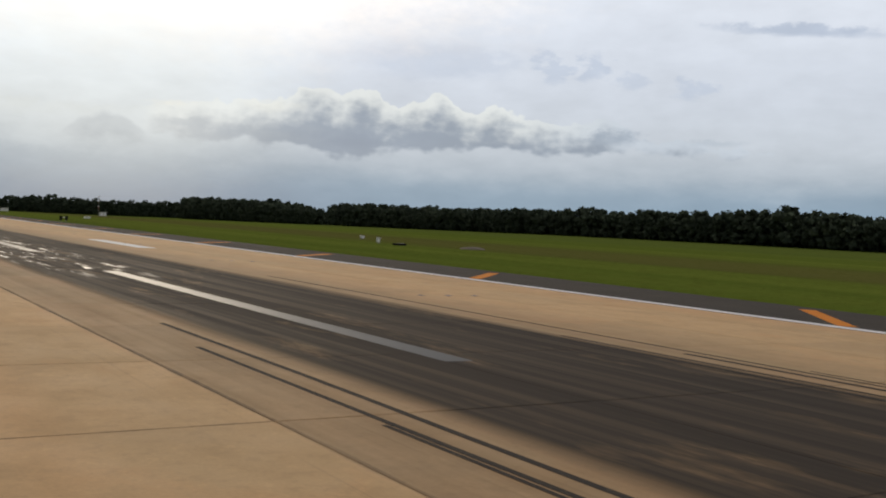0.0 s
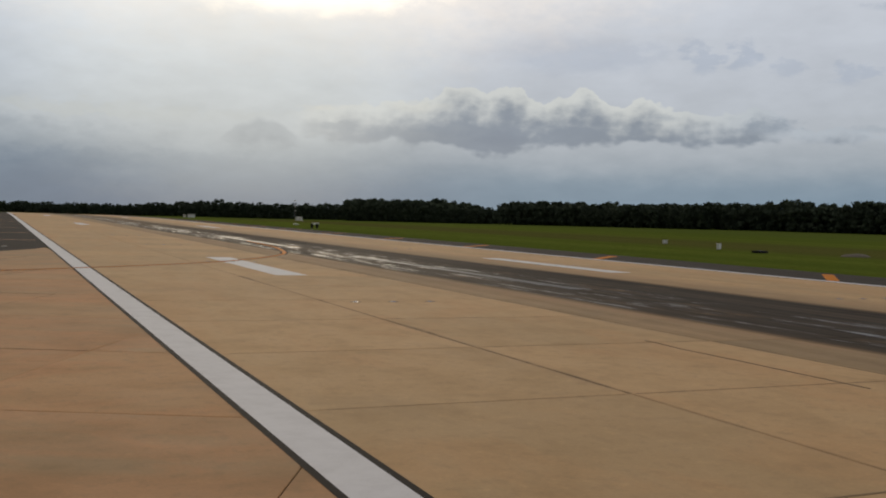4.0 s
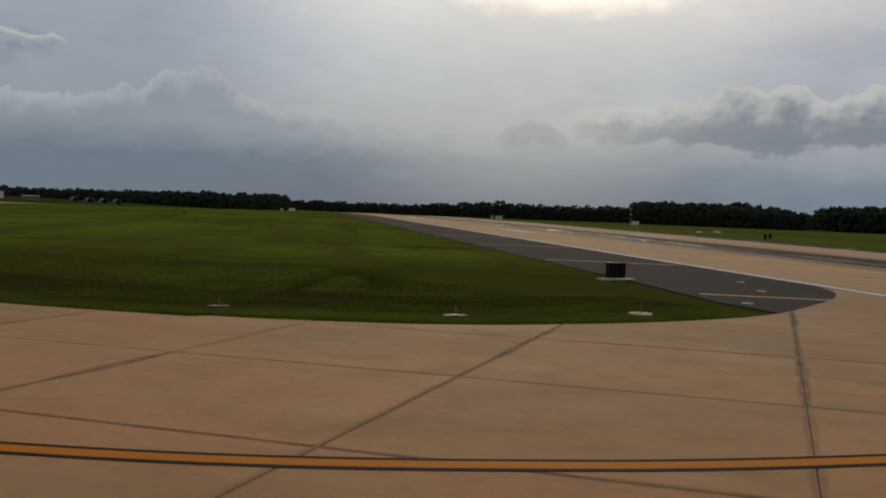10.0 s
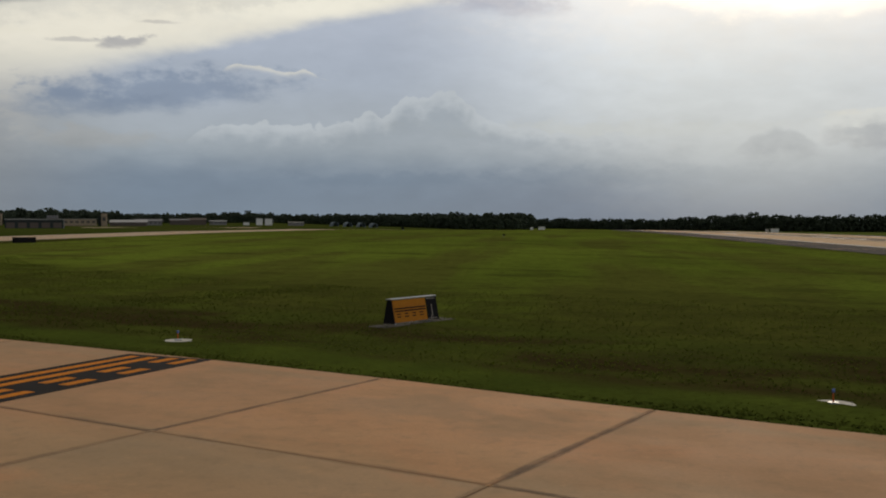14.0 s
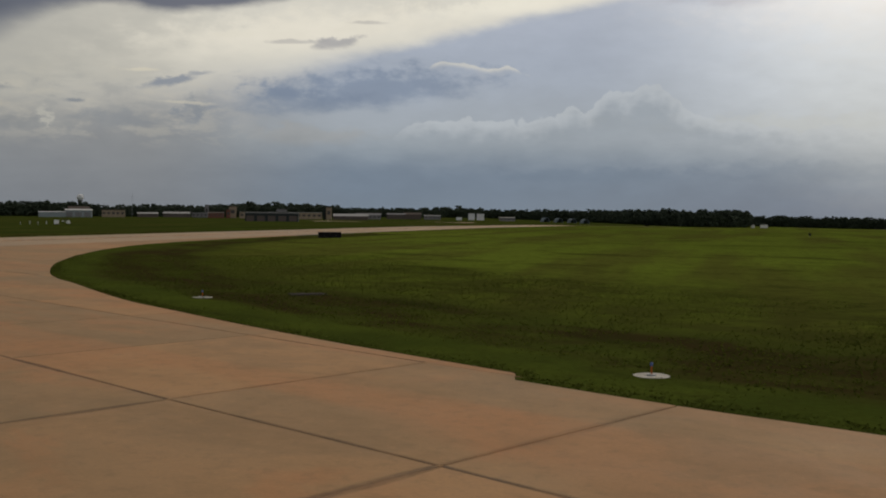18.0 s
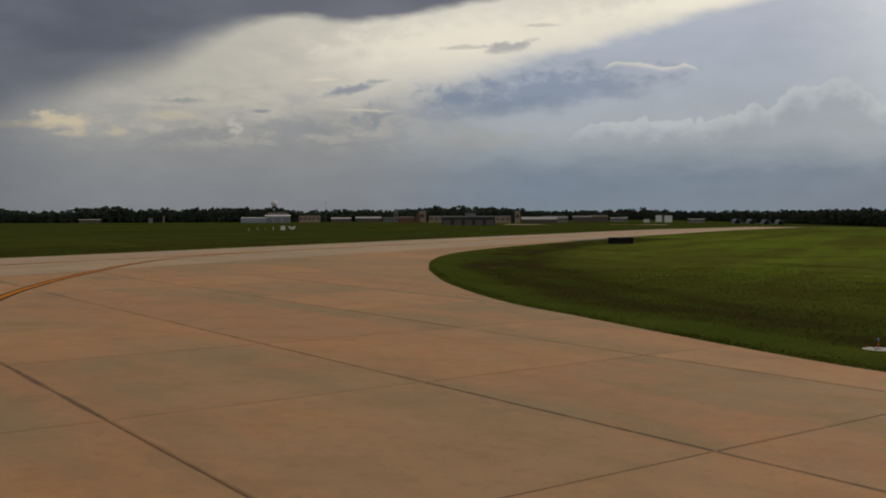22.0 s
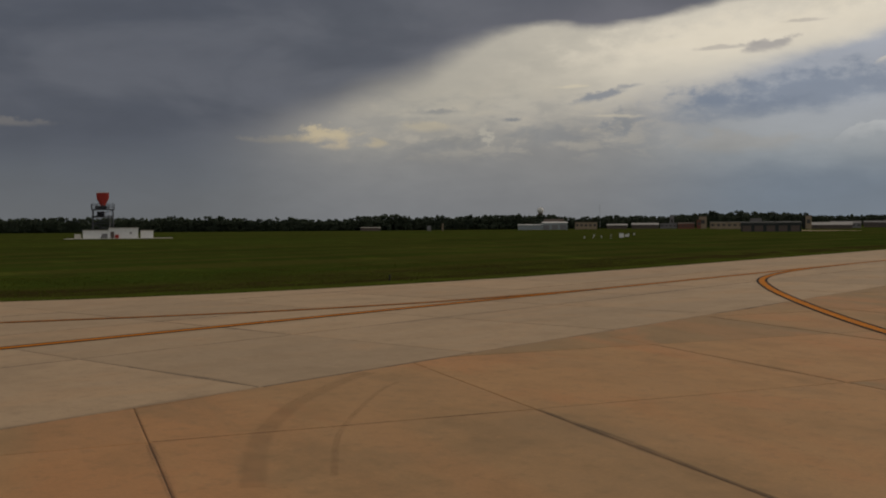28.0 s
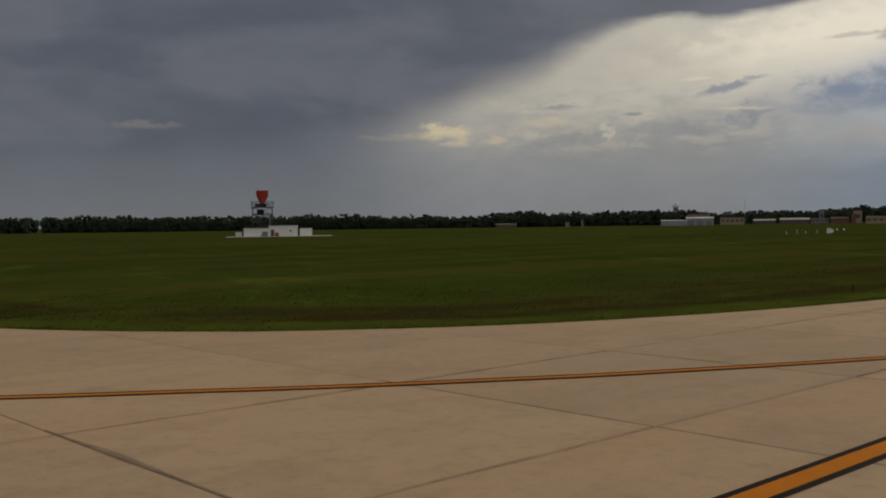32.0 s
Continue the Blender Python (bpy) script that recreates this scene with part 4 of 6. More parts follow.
def woods(name, line, rows, spacing, heights, label, deep=6.0, seed=1):
    """heights: (northing, height) pairs; the skyline follows them, and sways between."""
    at_y, tops_y = zip(*heights)

    def tall(x, y):
        return float(np.interp(y, at_y, tops_y)) * (1.02 + 0.16 * noise.noise(Vector((x * 0.04, y * 0.04, seed)))) - float(fall_north(x, y))

    rnd = np.random.RandomState(seed)
    vs, fs, n = [], [], 0
    for (x0, y0), (x1, y1) in zip(line, line[1:]):
        length = math.hypot(x1 - x0, y1 - y0)
        wx, wy = (x1 - x0) / length, (y1 - y0) / length
        for i in range(int(length / spacing)):
            for r in range(rows):
                t = (i + rnd.uniform(-0.4, 0.4)) * spacing
                off = r * deep + rnd.uniform(-0.5, 0.5) * deep
                v, f = SHAPES[rnd.randint(len(SHAPES))]
                x, y = x0 + wx * t + wy * off, y0 + wy * t - wx * off
                h = tall(x, y) * rnd.uniform(0.78, 1.03) * (0.84 if r == 0 else 1.0)
                if rnd.rand() < 0.03:
                    h *= 1.1
                a = rnd.uniform(0, 2 * math.pi)
                rot = np.array([[math.cos(a), -math.sin(a), 0], [math.sin(a), math.cos(a), 0], [0, 0, 1]])
                vs.append((v @ rot.T) * np.array([h, h, h]) + np.array([x, y, -0.5]))
                fs.append(f + n)
                n += len(v)
        # added upright leaf-coloured sheet, standing in for the shaded depth behind the first trees
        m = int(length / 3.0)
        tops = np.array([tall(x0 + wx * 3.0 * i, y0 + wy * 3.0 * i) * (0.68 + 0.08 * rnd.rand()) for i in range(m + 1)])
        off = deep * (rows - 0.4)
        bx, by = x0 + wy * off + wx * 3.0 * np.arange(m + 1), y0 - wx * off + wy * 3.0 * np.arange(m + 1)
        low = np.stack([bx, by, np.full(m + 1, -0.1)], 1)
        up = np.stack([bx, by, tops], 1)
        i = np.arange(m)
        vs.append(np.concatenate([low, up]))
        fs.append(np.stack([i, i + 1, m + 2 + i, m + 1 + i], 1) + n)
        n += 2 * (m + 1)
    v, f = np.concatenate(vs), np.concatenate(fs)
    me = bpy.data.meshes.new(name)
    me.vertices.add(len(v))
    me.vertices.foreach_set("co", v.astype(np.float32).ravel())
    me.loops.add(f.size)
    me.loops.foreach_set("vertex_index", f.astype(np.int32).ravel())
    me.polygons.add(len(f))
    me.polygons.foreach_set("loop_start", np.arange(0, f.size, 4, dtype=np.int32))
    me.materials.append(LEAF_DARK)
    me.update(calc_edges=True)
    return tagged(new(name, me), label, "woods", kind="stuff")


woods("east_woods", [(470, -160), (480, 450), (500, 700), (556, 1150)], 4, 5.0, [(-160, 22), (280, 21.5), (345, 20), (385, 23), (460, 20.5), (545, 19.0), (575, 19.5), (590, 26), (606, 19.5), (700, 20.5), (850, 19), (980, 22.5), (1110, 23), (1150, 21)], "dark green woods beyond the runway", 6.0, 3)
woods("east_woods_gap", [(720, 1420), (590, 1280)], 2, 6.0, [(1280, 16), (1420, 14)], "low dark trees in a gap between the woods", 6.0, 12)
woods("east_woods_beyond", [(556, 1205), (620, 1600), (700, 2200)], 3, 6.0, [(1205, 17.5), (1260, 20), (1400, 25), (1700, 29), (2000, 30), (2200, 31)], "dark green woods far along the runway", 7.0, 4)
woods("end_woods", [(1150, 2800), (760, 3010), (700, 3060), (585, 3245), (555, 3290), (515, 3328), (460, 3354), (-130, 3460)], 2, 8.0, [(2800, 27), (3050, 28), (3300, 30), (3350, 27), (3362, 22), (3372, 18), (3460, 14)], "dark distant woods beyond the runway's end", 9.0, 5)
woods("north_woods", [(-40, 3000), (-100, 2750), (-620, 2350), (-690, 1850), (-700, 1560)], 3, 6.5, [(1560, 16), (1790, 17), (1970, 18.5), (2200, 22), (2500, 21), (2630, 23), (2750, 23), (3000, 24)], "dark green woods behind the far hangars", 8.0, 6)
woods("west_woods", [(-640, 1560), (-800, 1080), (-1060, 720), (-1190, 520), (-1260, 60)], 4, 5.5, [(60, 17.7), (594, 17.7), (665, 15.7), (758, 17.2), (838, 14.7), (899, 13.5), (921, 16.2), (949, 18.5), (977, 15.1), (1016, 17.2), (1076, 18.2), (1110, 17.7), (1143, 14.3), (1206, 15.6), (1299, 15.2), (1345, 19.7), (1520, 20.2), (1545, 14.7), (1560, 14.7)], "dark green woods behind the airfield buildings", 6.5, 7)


# ---- verges ----


def verge_material(name):
    """Grass along a pavement: streaks of bare brown soil and rank dark grass some metres in."""
    mat, k, b = material(name)
    p = position(k)
    across = k.node("ShaderNodeAttribute", attribute_name="across").outputs["Fac"]
    along = k.node("ShaderNodeAttribute", attribute_name="along").outputs["Fac"]
    field, mid = field_colour(k, p)
    streak = k.noise(k.xyz(k.m("MULTIPLY", along, 0.28), across, 0.0), 0.34, 5.0, 0.62)
    patchy = k.noise(k.xyz(k.m("MULTIPLY", along, 0.5), across, 4.0), 0.16, 4.0, 0.6)
    x = k.m("ADD", across, k.m("MULTIPLY_ADD", patchy, 7.0, -3.5))
    c = k.mix(k.ramp(mid, 0.3, 0.7), (0.058, 0.08, 0.015), (0.092, 0.122, 0.02))
    soil = k.m("MULTIPLY", k.ramp(x, 1.8, 4.0), k.ramp(x, 8.0, 13.0, 1.0, 0.0))
    blotch = k.noise(k.xyz(k.m("MULTIPLY", along, 0.55), across, 9.0), 0.3, 4.0, 0.6)
    soil = k.m("MULTIPLY", soil, k.ramp(blotch, 0.33, 0.55, 0.3, 1.0))
    c = k.mix(k.m("MULTIPLY", soil, k.ramp(streak, 0.34, 0.56, 0.4, 1.0)), c, (0.05, 0.035, 0.015))
    c = k.mix(k.ramp(streak, 0.55, 0.7, 0.0, 0.7), c, (0.03, 0.032, 0.01))
    c = k.mix(k.ramp(x, 9.0, 13.5), c, field)
    c = k.mix(k.ramp(across, 12.5, 15.5), c, field)
    c = k.mix(k.ramp(across, 0.0, 0.35, 0.6, 0.0), c, (0.03, 0.034, 0.01))
    finish_grass(k, b, c, p, mid)
    return mat


VERGE = verge_material("verge_grass")
BLADE = leaf_material("grass_blades", (0.085, 0.1, 0.02), (0.13, 0.15, 0.03))
BLADE.node_tree.nodes["Principled BSDF"].inputs["Specular IOR Level"].default_value = 0.0
ACROSS = [0.0, 0.25, 0.6, 1.2, 2.2, 3.4, 4.8, 6.4, 8.2, 10.4, 13.0, 16.0]
RISE = [-0.045, 0.0, 0.015, 0.03, 0.035, 0.0, -0.03, -0.035, -0.01, 0.01, -0.01, -0.052]


def verge(name, line, label, seed):
    """line: with the grass on its right."""
    rnd = random.Random(seed)
    verts, faces, across, along = [], [], [], []
    gone = 0.0
    pts = [Vector((x, y, 0)) for x, y in line]
    n = len(ACROSS)
    for i, p in enumerate(pts):
        gone += (p - pts[max(i - 1, 0)]).length
        way = (pts[min(i + 8, len(pts) - 1)] - pts[max(i - 8, 0)]).normalized()
        side = Vector((way.y, -way.x, 0))
        for a, z in zip(ACROSS, RISE):
            q = p + side * (a + (rnd.uniform(-0.32, 0.08) if a == 0 else 0.0))
            lump = 0.035 * noise.noise(Vector((q.x * 0.4, q.y * 0.4, 0))) if 0.2 < a < 15 else 0.0
            verts.append((q.x, q.y, max(z + lump, -0.055)))
            across.append(a)
            along.append(gone)
    for i in range(len(pts) - 1):
        for j in range(n - 1):
            a, b = i * n + j, (i + 1) * n + j
            faces.append((a, b, b + 1, a + 1))
    ob = mesh_object(name, verts, faces, VERGE, smooth=True)
    data = ob.data.attributes.new("across", "FLOAT", "POINT")
    data.data.foreach_set("value", across)
    data = ob.data.attributes.new("along", "FLOAT", "POINT")
    data.data.foreach_set("value", along)
    return tagged(ob, label, "grass", kind="structure")


island_line = [p for p in edge if p[0] < -18.3]
verge("verge_island", island_line, "dark uneven grass verge beside the taxiway concrete", 5)
verge("verge_west", west, "dark green grass verge beside the far taxiway edge", 6)


def tufts(name, line, count, reach, label, seed, size=1.0, crowd=1.3, mat=None):
    """Blades of grass along a pavement's edge, thickest at the edge itself."""
    rnd = np.random.RandomState(seed)
    pts = np.array(line)
    i = rnd.randint(2, len(pts) - 3, count)
    f = rnd.rand(count, 1)
    p = pts[i] * (1 - f) + pts[i + 1] * f
    way = pts[i + 2] - pts[i - 2]
    way /= np.linalg.norm(way, axis=1, keepdims=True)
    side = np.stack([way[:, 1], -way[:, 0]], 1)
    off = (rnd.rand(count, 1) ** crowd) * reach + 0.14
    p = p + side * off
    verts, faces = [], []
    base = -0.05 + 0.05 * np.minimum(1, off[:, 0] / 0.4)
    tall = size * rnd.uniform(0.012, 0.045, count) * (1 + 0.5 * (rnd.rand(count) < 0.08))
    turn = rnd.uniform(0, 2 * math.pi, (count, 3))
    v = np.zeros((count, 3, 3, 3))
    for j in range(3):
        c, s = np.cos(turn[:, j]), np.sin(turn[:, j])
        w = size * rnd.uniform(0.015, 0.03, count)
        lean = size * rnd.uniform(0.02, 0.08, count)
        v[:, j, 0] = np.stack([p[:, 0] - c * w, p[:, 1] - s * w, base], 1)
        v[:, j, 1] = np.stack([p[:, 0] + c * w, p[:, 1] + s * w, base], 1)
        v[:, j, 2] = np.stack([p[:, 0] - s * lean, p[:, 1] + c * lean, base + tall], 1)
    v = v.reshape(-1, 3)
    me = bpy.data.meshes.new(name)
    me.vertices.add(len(v))
    me.vertices.foreach_set("co", v.astype(np.float32).ravel())
    me.loops.add(len(v))
    me.loops.foreach_set("vertex_index", np.arange(len(v), dtype=np.int32))
    me.polygons.add(len(v) // 3)
    me.polygons.foreach_set("loop_start", np.arange(0, len(v), 3, dtype=np.int32))
    me.materials.append(mat or BLADE)
    me.update(calc_edges=True)
    return tagged(new(name, me), label, "grass", kind="stuff")


tufts("grass_tufts", [p for p in island_line if p[1] < 190], 9000, 0.5, "short ragged grass blades along the concrete edge", 8)
tufts("grass_fringe", [p for p in west if p[1] < 230 and p[0] > -215], 4000, 0.5, "short ragged grass blades along the far edge", 9)
CLUMP = leaf_material("grass_clumps", (0.075, 0.09, 0.017), (0.14, 0.17, 0.029))
CLUMP.node_tree.nodes["Principled BSDF"].inputs["Specular IOR Level"].default_value = 0.0
tree = CLUMP.node_tree
leaf = tree.nodes["Principled BSDF"]
thin = tree.nodes.new("ShaderNodeBsdfTranslucent")
both = tree.nodes.new("ShaderNodeMixShader")
both.inputs[0].default_value = 0.5
tree.links.new(leaf.inputs["Base Color"].links[0].from_socket, thin.inputs["Color"])
tree.links.new(leaf.outputs[0], both.inputs[1])
tree.links.new(thin.outputs[0], both.inputs[2])
tree.links.new(both.outputs[0], tree.nodes["Material Output"].inputs["Surface"])
tufts("grass_clumps", [p for p in island_line if p[1] < 190], 55000, 26.0, "uneven clumps of mown grass over the island", 18, 1.25, 1.6, CLUMP)
tufts("rank_grass", [p for p in west if p[1] < 230 and p[0] > -215], 22000, 26.0, "uneven clumps of rank grass beyond the taxiway", 19, 1.3, 1.6, CLUMP)

# ---- joint seals, stains and tyre marks ----
TAR = plain("tar", (0.26, 0.195, 0.135), 0.95, 0.0, 0.4, 1.2)


def stain_material(name, colour):
    """A thin stain that fades out towards its edges, worn away in places."""
    mat, k, b = material(name)
    p = position(k)
    fade = k.node("ShaderNodeAttribute", attribute_name="fade").outputs["Fac"]
    n = k.noise(p, 0.9, 5.0, 0.65)
    fine = k.noise(p, 11.0, 3.0, 0.7)
    k.put(b.inputs["Base Color"], k.mix(fine, tuple(v * 0.75 for v in colour), tuple(v * 1.2 for v in colour)))
    b.inputs["Roughness"].default_value = 0.95
    b.inputs["Specular IOR Level"].default_value = 0.1
    own = k.ramp(k.node("ShaderNodeObjectInfo").outputs["Random"], 0.1, 0.9, 0.38, 0.9)
    k.put(b.inputs["Alpha"], k.m("MULTIPLY", k.m("MULTIPLY", own, k.ramp(fade, 0.05, 0.8)), k.m("MULTIPLY", k.ramp(n, 0.3, 0.65, 0.25, 0.62), k.ramp(fine, 0.3, 0.6, 0.75, 1.0)), clamp=True))
    return mat


SEAL_STAIN = stain_material("seal_stain", (0.14, 0.125, 0.11))


def seal(parent, a, b, base, seed, chance=0.25):
    """Smeared tar along a joint, uneven in width, fading out to both sides."""
    rnd = random.Random(seed)
    a, b = Vector((*a, 0)), Vector((*b, 0))
    n = max(4, int((b - a).length / 0.4))
    way = (b - a).normalized()
    side = Vector((way.y, -way.x, 0))
    smear = rnd.uniform(0.2, 0.8) if rnd.random() < chance else None
    verts, faces, fade = [], [], []
    for i in range(n + 1):
        t = i / n
        w = base * (0.8 + 0.9 * abs(noise.noise(Vector((seed * 3.1, t * n * 0.12, 0)))))
        shift = 0.0
        if smear is not None:
            bulge = math.exp(-((t - smear) / 0.17) ** 2)
            w += 0.1 * bulge
            shift = 0.03 * bulge
        p = a.lerp(b, t) + side * (shift + 0.02 * noise.noise(Vector((t * n * 0.2, seed, 5))))
        for s, f in ((-w, 0.0), (-w * 0.35, 0.85), (w * 0.35, 0.85), (w, 0.0)):
            q = p + side * s
            verts.append((q.x, q.y, 0.0045))
            fade.append(f)
    for i in range(n):
        for j in range(3):
            c = 4 * i + j
            faces.append((c, c + 1, c + 5, c + 4))
    ob = mesh_object("joint_seal", verts, faces, SEAL_STAIN, parent)
    ob.data.attributes.new("fade", "FLOAT", "POINT").data.foreach_set("value", fade)
    ob.visible_shadow = False


def inside_pave(x, y):
    hit = False
    for (ax, ay), (bx, by) in zip(region, region[1:] + region[:1]):
        if (ay > y) != (by > y) and x < ax + (y - ay) / (by - ay) * (bx - ax):
            hit = not hit
    return hit


s = 0
for v in VS[15:22]:
    for u0, u1 in zip(US[10:], US[11:34]):
        a, b = from_uv(u0 + 0.05, v), from_uv(u1 - 0.05, v)
        s += 1
        if all(inside_pave(*p) and SEAM + 0.3 < p[0] < RW_LEFT - 0.5 for p in (a, b)):
            seal(taxiway, a, b, 0.1 if u0 > 120 else 0.14 if v > 69 else 0.12, s, 0.12)
for u in US[11:34]:
    for v0, v1 in zip(VS[15:], VS[16:24]):
        a, b = from_uv(u, v0 + 0.05), from_uv(u, v1 - 0.05)
        s += 1
        while not inside_pave(*b) and v1 > v0 + 1.0:
            v1 -= 0.4
            b = from_uv(u, v1)
        if all(inside_pave(*p) and SEAM + 0.3 < p[0] < RW_LEFT - 0.5 for p in (a, b)):
            seal(taxiway, a, b, 0.075 if u < 60 else 0.14 if u < 140 else 0.04, s, 0.45 if 60 < u < 140 else 0.0)
for i, x in enumerate(TX[:4]):
    for j in range(-2, 9):
        y = 143.4 + 7.9 * j
        seal(taxiway, (x, y + 0.05), (x, y + 7.85), 0.1, 500 + 20 * i + j)
        if i < 3:
            seal(taxiway, (x - 0.05, y), (x - 7.8, y), 0.07, 700 + 20 * i + j)
for i, x in enumerate(RX[1:3]):
    for j in range(-5, 10):
        y = RY0 + RSTEP * j
        seal(runway, (x, y + 0.05), (x, y + RSTEP - 0.05), 0.1, 900 + 20 * i + j)
        seal(runway, (RX[i] + 0.1 if i else RX[0] + 1.4, y), (RX[i + 1] - 0.05, y), 0.05, 1000 + 20 * i + j, 0.1)

tracks = tagged(new("tyre_tracks"), "curved brown tyre tracks worn into the concrete", "stain", kind="structure")
TRACK_STAIN = stain_material("track_stain", (0.2, 0.14, 0.095))
for wide, points in ((0.3, [(-151.5, 146.6), (-151.2, 145.6), (-150.0, 143.1), (-148.7, 141.2), (-147.2, 139.5), (-145.0, 137.6)]), (0.09, [(-149.9, 145.9), (-149.4, 144.8), (-148.1, 142.8), (-146.6, 140.8), (-144.6, 138.8)])):
    line = smooth_line(points, 0.3)
    verts, faces, fade = [], [], []
    for i, p in enumerate(line):
        way = (line[min(i + 1, len(line) - 1)] - line[max(i - 1, 0)]).normalized()
        for s2, f in ((-1.0, 0.0), (-0.5, 0.36), (0.5, 0.36), (1.0, 0.0)):
            verts.append((p.x + way.y * s2 * wide, p.y - way.x * s2 * wide, 0.0055))
            fade.append(f)
    for i in range(len(line) - 1):
        for j in range(3):
            c = 4 * i + j
            faces.append((c, c + 1, c + 5, c + 4))
    ob = mesh_object("track", verts, faces, TRACK_STAIN, tracks)
    ob.data.attributes.new("fade", "FLOAT", "POINT").data.foreach_set("value", fade)
    ob.visible_shadow = False
RUBBER = paint_material("rubber_streak", (0.045, 0.038, 0.034), 0.85, (0.2, 0.16, 0.12), 0.9)
streaks = tagged(new("skid_marks"), "long black tyre skid marks along the runway", "stain", kind="structure")
rnd = random.Random(11)
for x, y0, y1, w in ((11.15, -30, 28.0, 0.08), (10.9, -36, 17.0, 0.06), (11.9, -10, 34.0, 0.09), (24.2, -20, 34.0, 0.13), (24.9, -30, 29.0, 0.08), (25.8, -30, 24.0, 0.12), (26.9, -40, 20.0, 0.06), (26.4, 10, 60.0, 0.08), (7.0, 55.6, 64.6, 0.03)):
    painted("streak", smooth_line([(x + rnd.uniform(-0.1, 0.1), y0 + (y1 - y0) * i / 4) for i in range(5)], 3.0), -w, w, RUBBER, 0.005, streaks)

# ---- lights along the pavements ----
ORANGE = plain("orange_plastic", (0.5, 0.12, 0.03), 0.4)
LAMP_GLASS = plain("lamp_glass", (0.1, 0.16, 0.4), 0.15)
PAD = plain("pale_concrete", (0.56, 0.53, 0.47), 0.85)
STEEL = plain("galvanised_steel", (0.36, 0.37, 0.38), 0.45, 0.6)


def disc(r, z0, z1, sides=28, top=None):
    bm = bmesh.new()
    bmesh.ops.create_cone(bm, cap_ends=True, segments=sides, radius1=r, radius2=r if top is None else top, depth=z1 - z0, matrix=Matrix.Translation((0, 0, (z0 + z1) / 2)))
    return bm


def edge_light(x, y):
    e = group_at("edge_light", x, y, 0.0, 0, "small taxiway edge light on a round pale concrete pad", "light", "edge lights")
    part("pad", disc(0.45, -0.06, 0.03, 32, 0.42), PAD, e, "round pale concrete pad")
    part("base", disc(0.11, 0.03, 0.06, 16), STEEL, e)
    part("stem", rod((0, 0, 0.05), (0, 0, 0.26), 0.018), ORANGE, e, "orange stem")
    dome = bmesh.new()
    bmesh.ops.create_uvsphere(dome, u_segments=12, v_segments=8, radius=0.038, matrix=Matrix.Translation((0, 0, 0.29)) @ Matrix.Diagonal((1, 1, 1.3, 1)))
    part("lens", dome, LAMP_GLASS, e, "blue glass lens", True)
    return e


first = edge_light(-30.5, 114.8)
for x, y in ((-23.5, 116.0), (-38.5, 116.6), (-50.8, 122.3), (-67.6, 131.5), (-79.8, 137.7), (-100.3, 153.2), (-16.8, 121.4), (-12.8, 128.2), (-11.0, 134.4)):
    copy_thing(first, pose(x, y, -0.015 if x < -100 else 0.05 if -30 < x < -19 else 0) @ Matrix.Scale(0.55 if x > -17 else 1.0, 4))


def runway_light(x, y):
    e = group_at("runway_light", x, y, 0.0, 0, "flush steel runway light set in the concrete", "light", "flush runway lights")
    part("rim", disc(0.15, -0.02, 0.012, 24, 0.13), STEEL, e)
    part("window", box(-0.05, 0.05, -0.1, 0.1, 0.008, 0.022, 0.005), LAMP_GLASS, e)
    part("stain", disc(0.24, -0.02, 0.006, 20), TAR, e, "dark tar ring")
    return e


first = runway_light(2.2, 46.0)
for i in range(9):
    for x in (2.2, 3.9, 5.6, 29.2, 30.9, 32.6):
        if (i, x) != (0, 2.2):
            copy_thing(first, pose(x, 46.0 + 32.4 * i, 0))

# ---- signs ----
SIGN_YELLOW = plain("sign_yellow", (0.43, 0.155, 0.006), 0.6, 0.0, 0.08)
SIGN_BLACK = plain("sign_black", (0.01, 0.009, 0.009), 0.85)
SIGN_PALE = plain("sign_legend", (0.24, 0.21, 0.17), 0.5)
SIGN_PAD = plain("weathered_pad", (0.07, 0.062, 0.05), 0.9, 0.0, 0.4, 3.0)


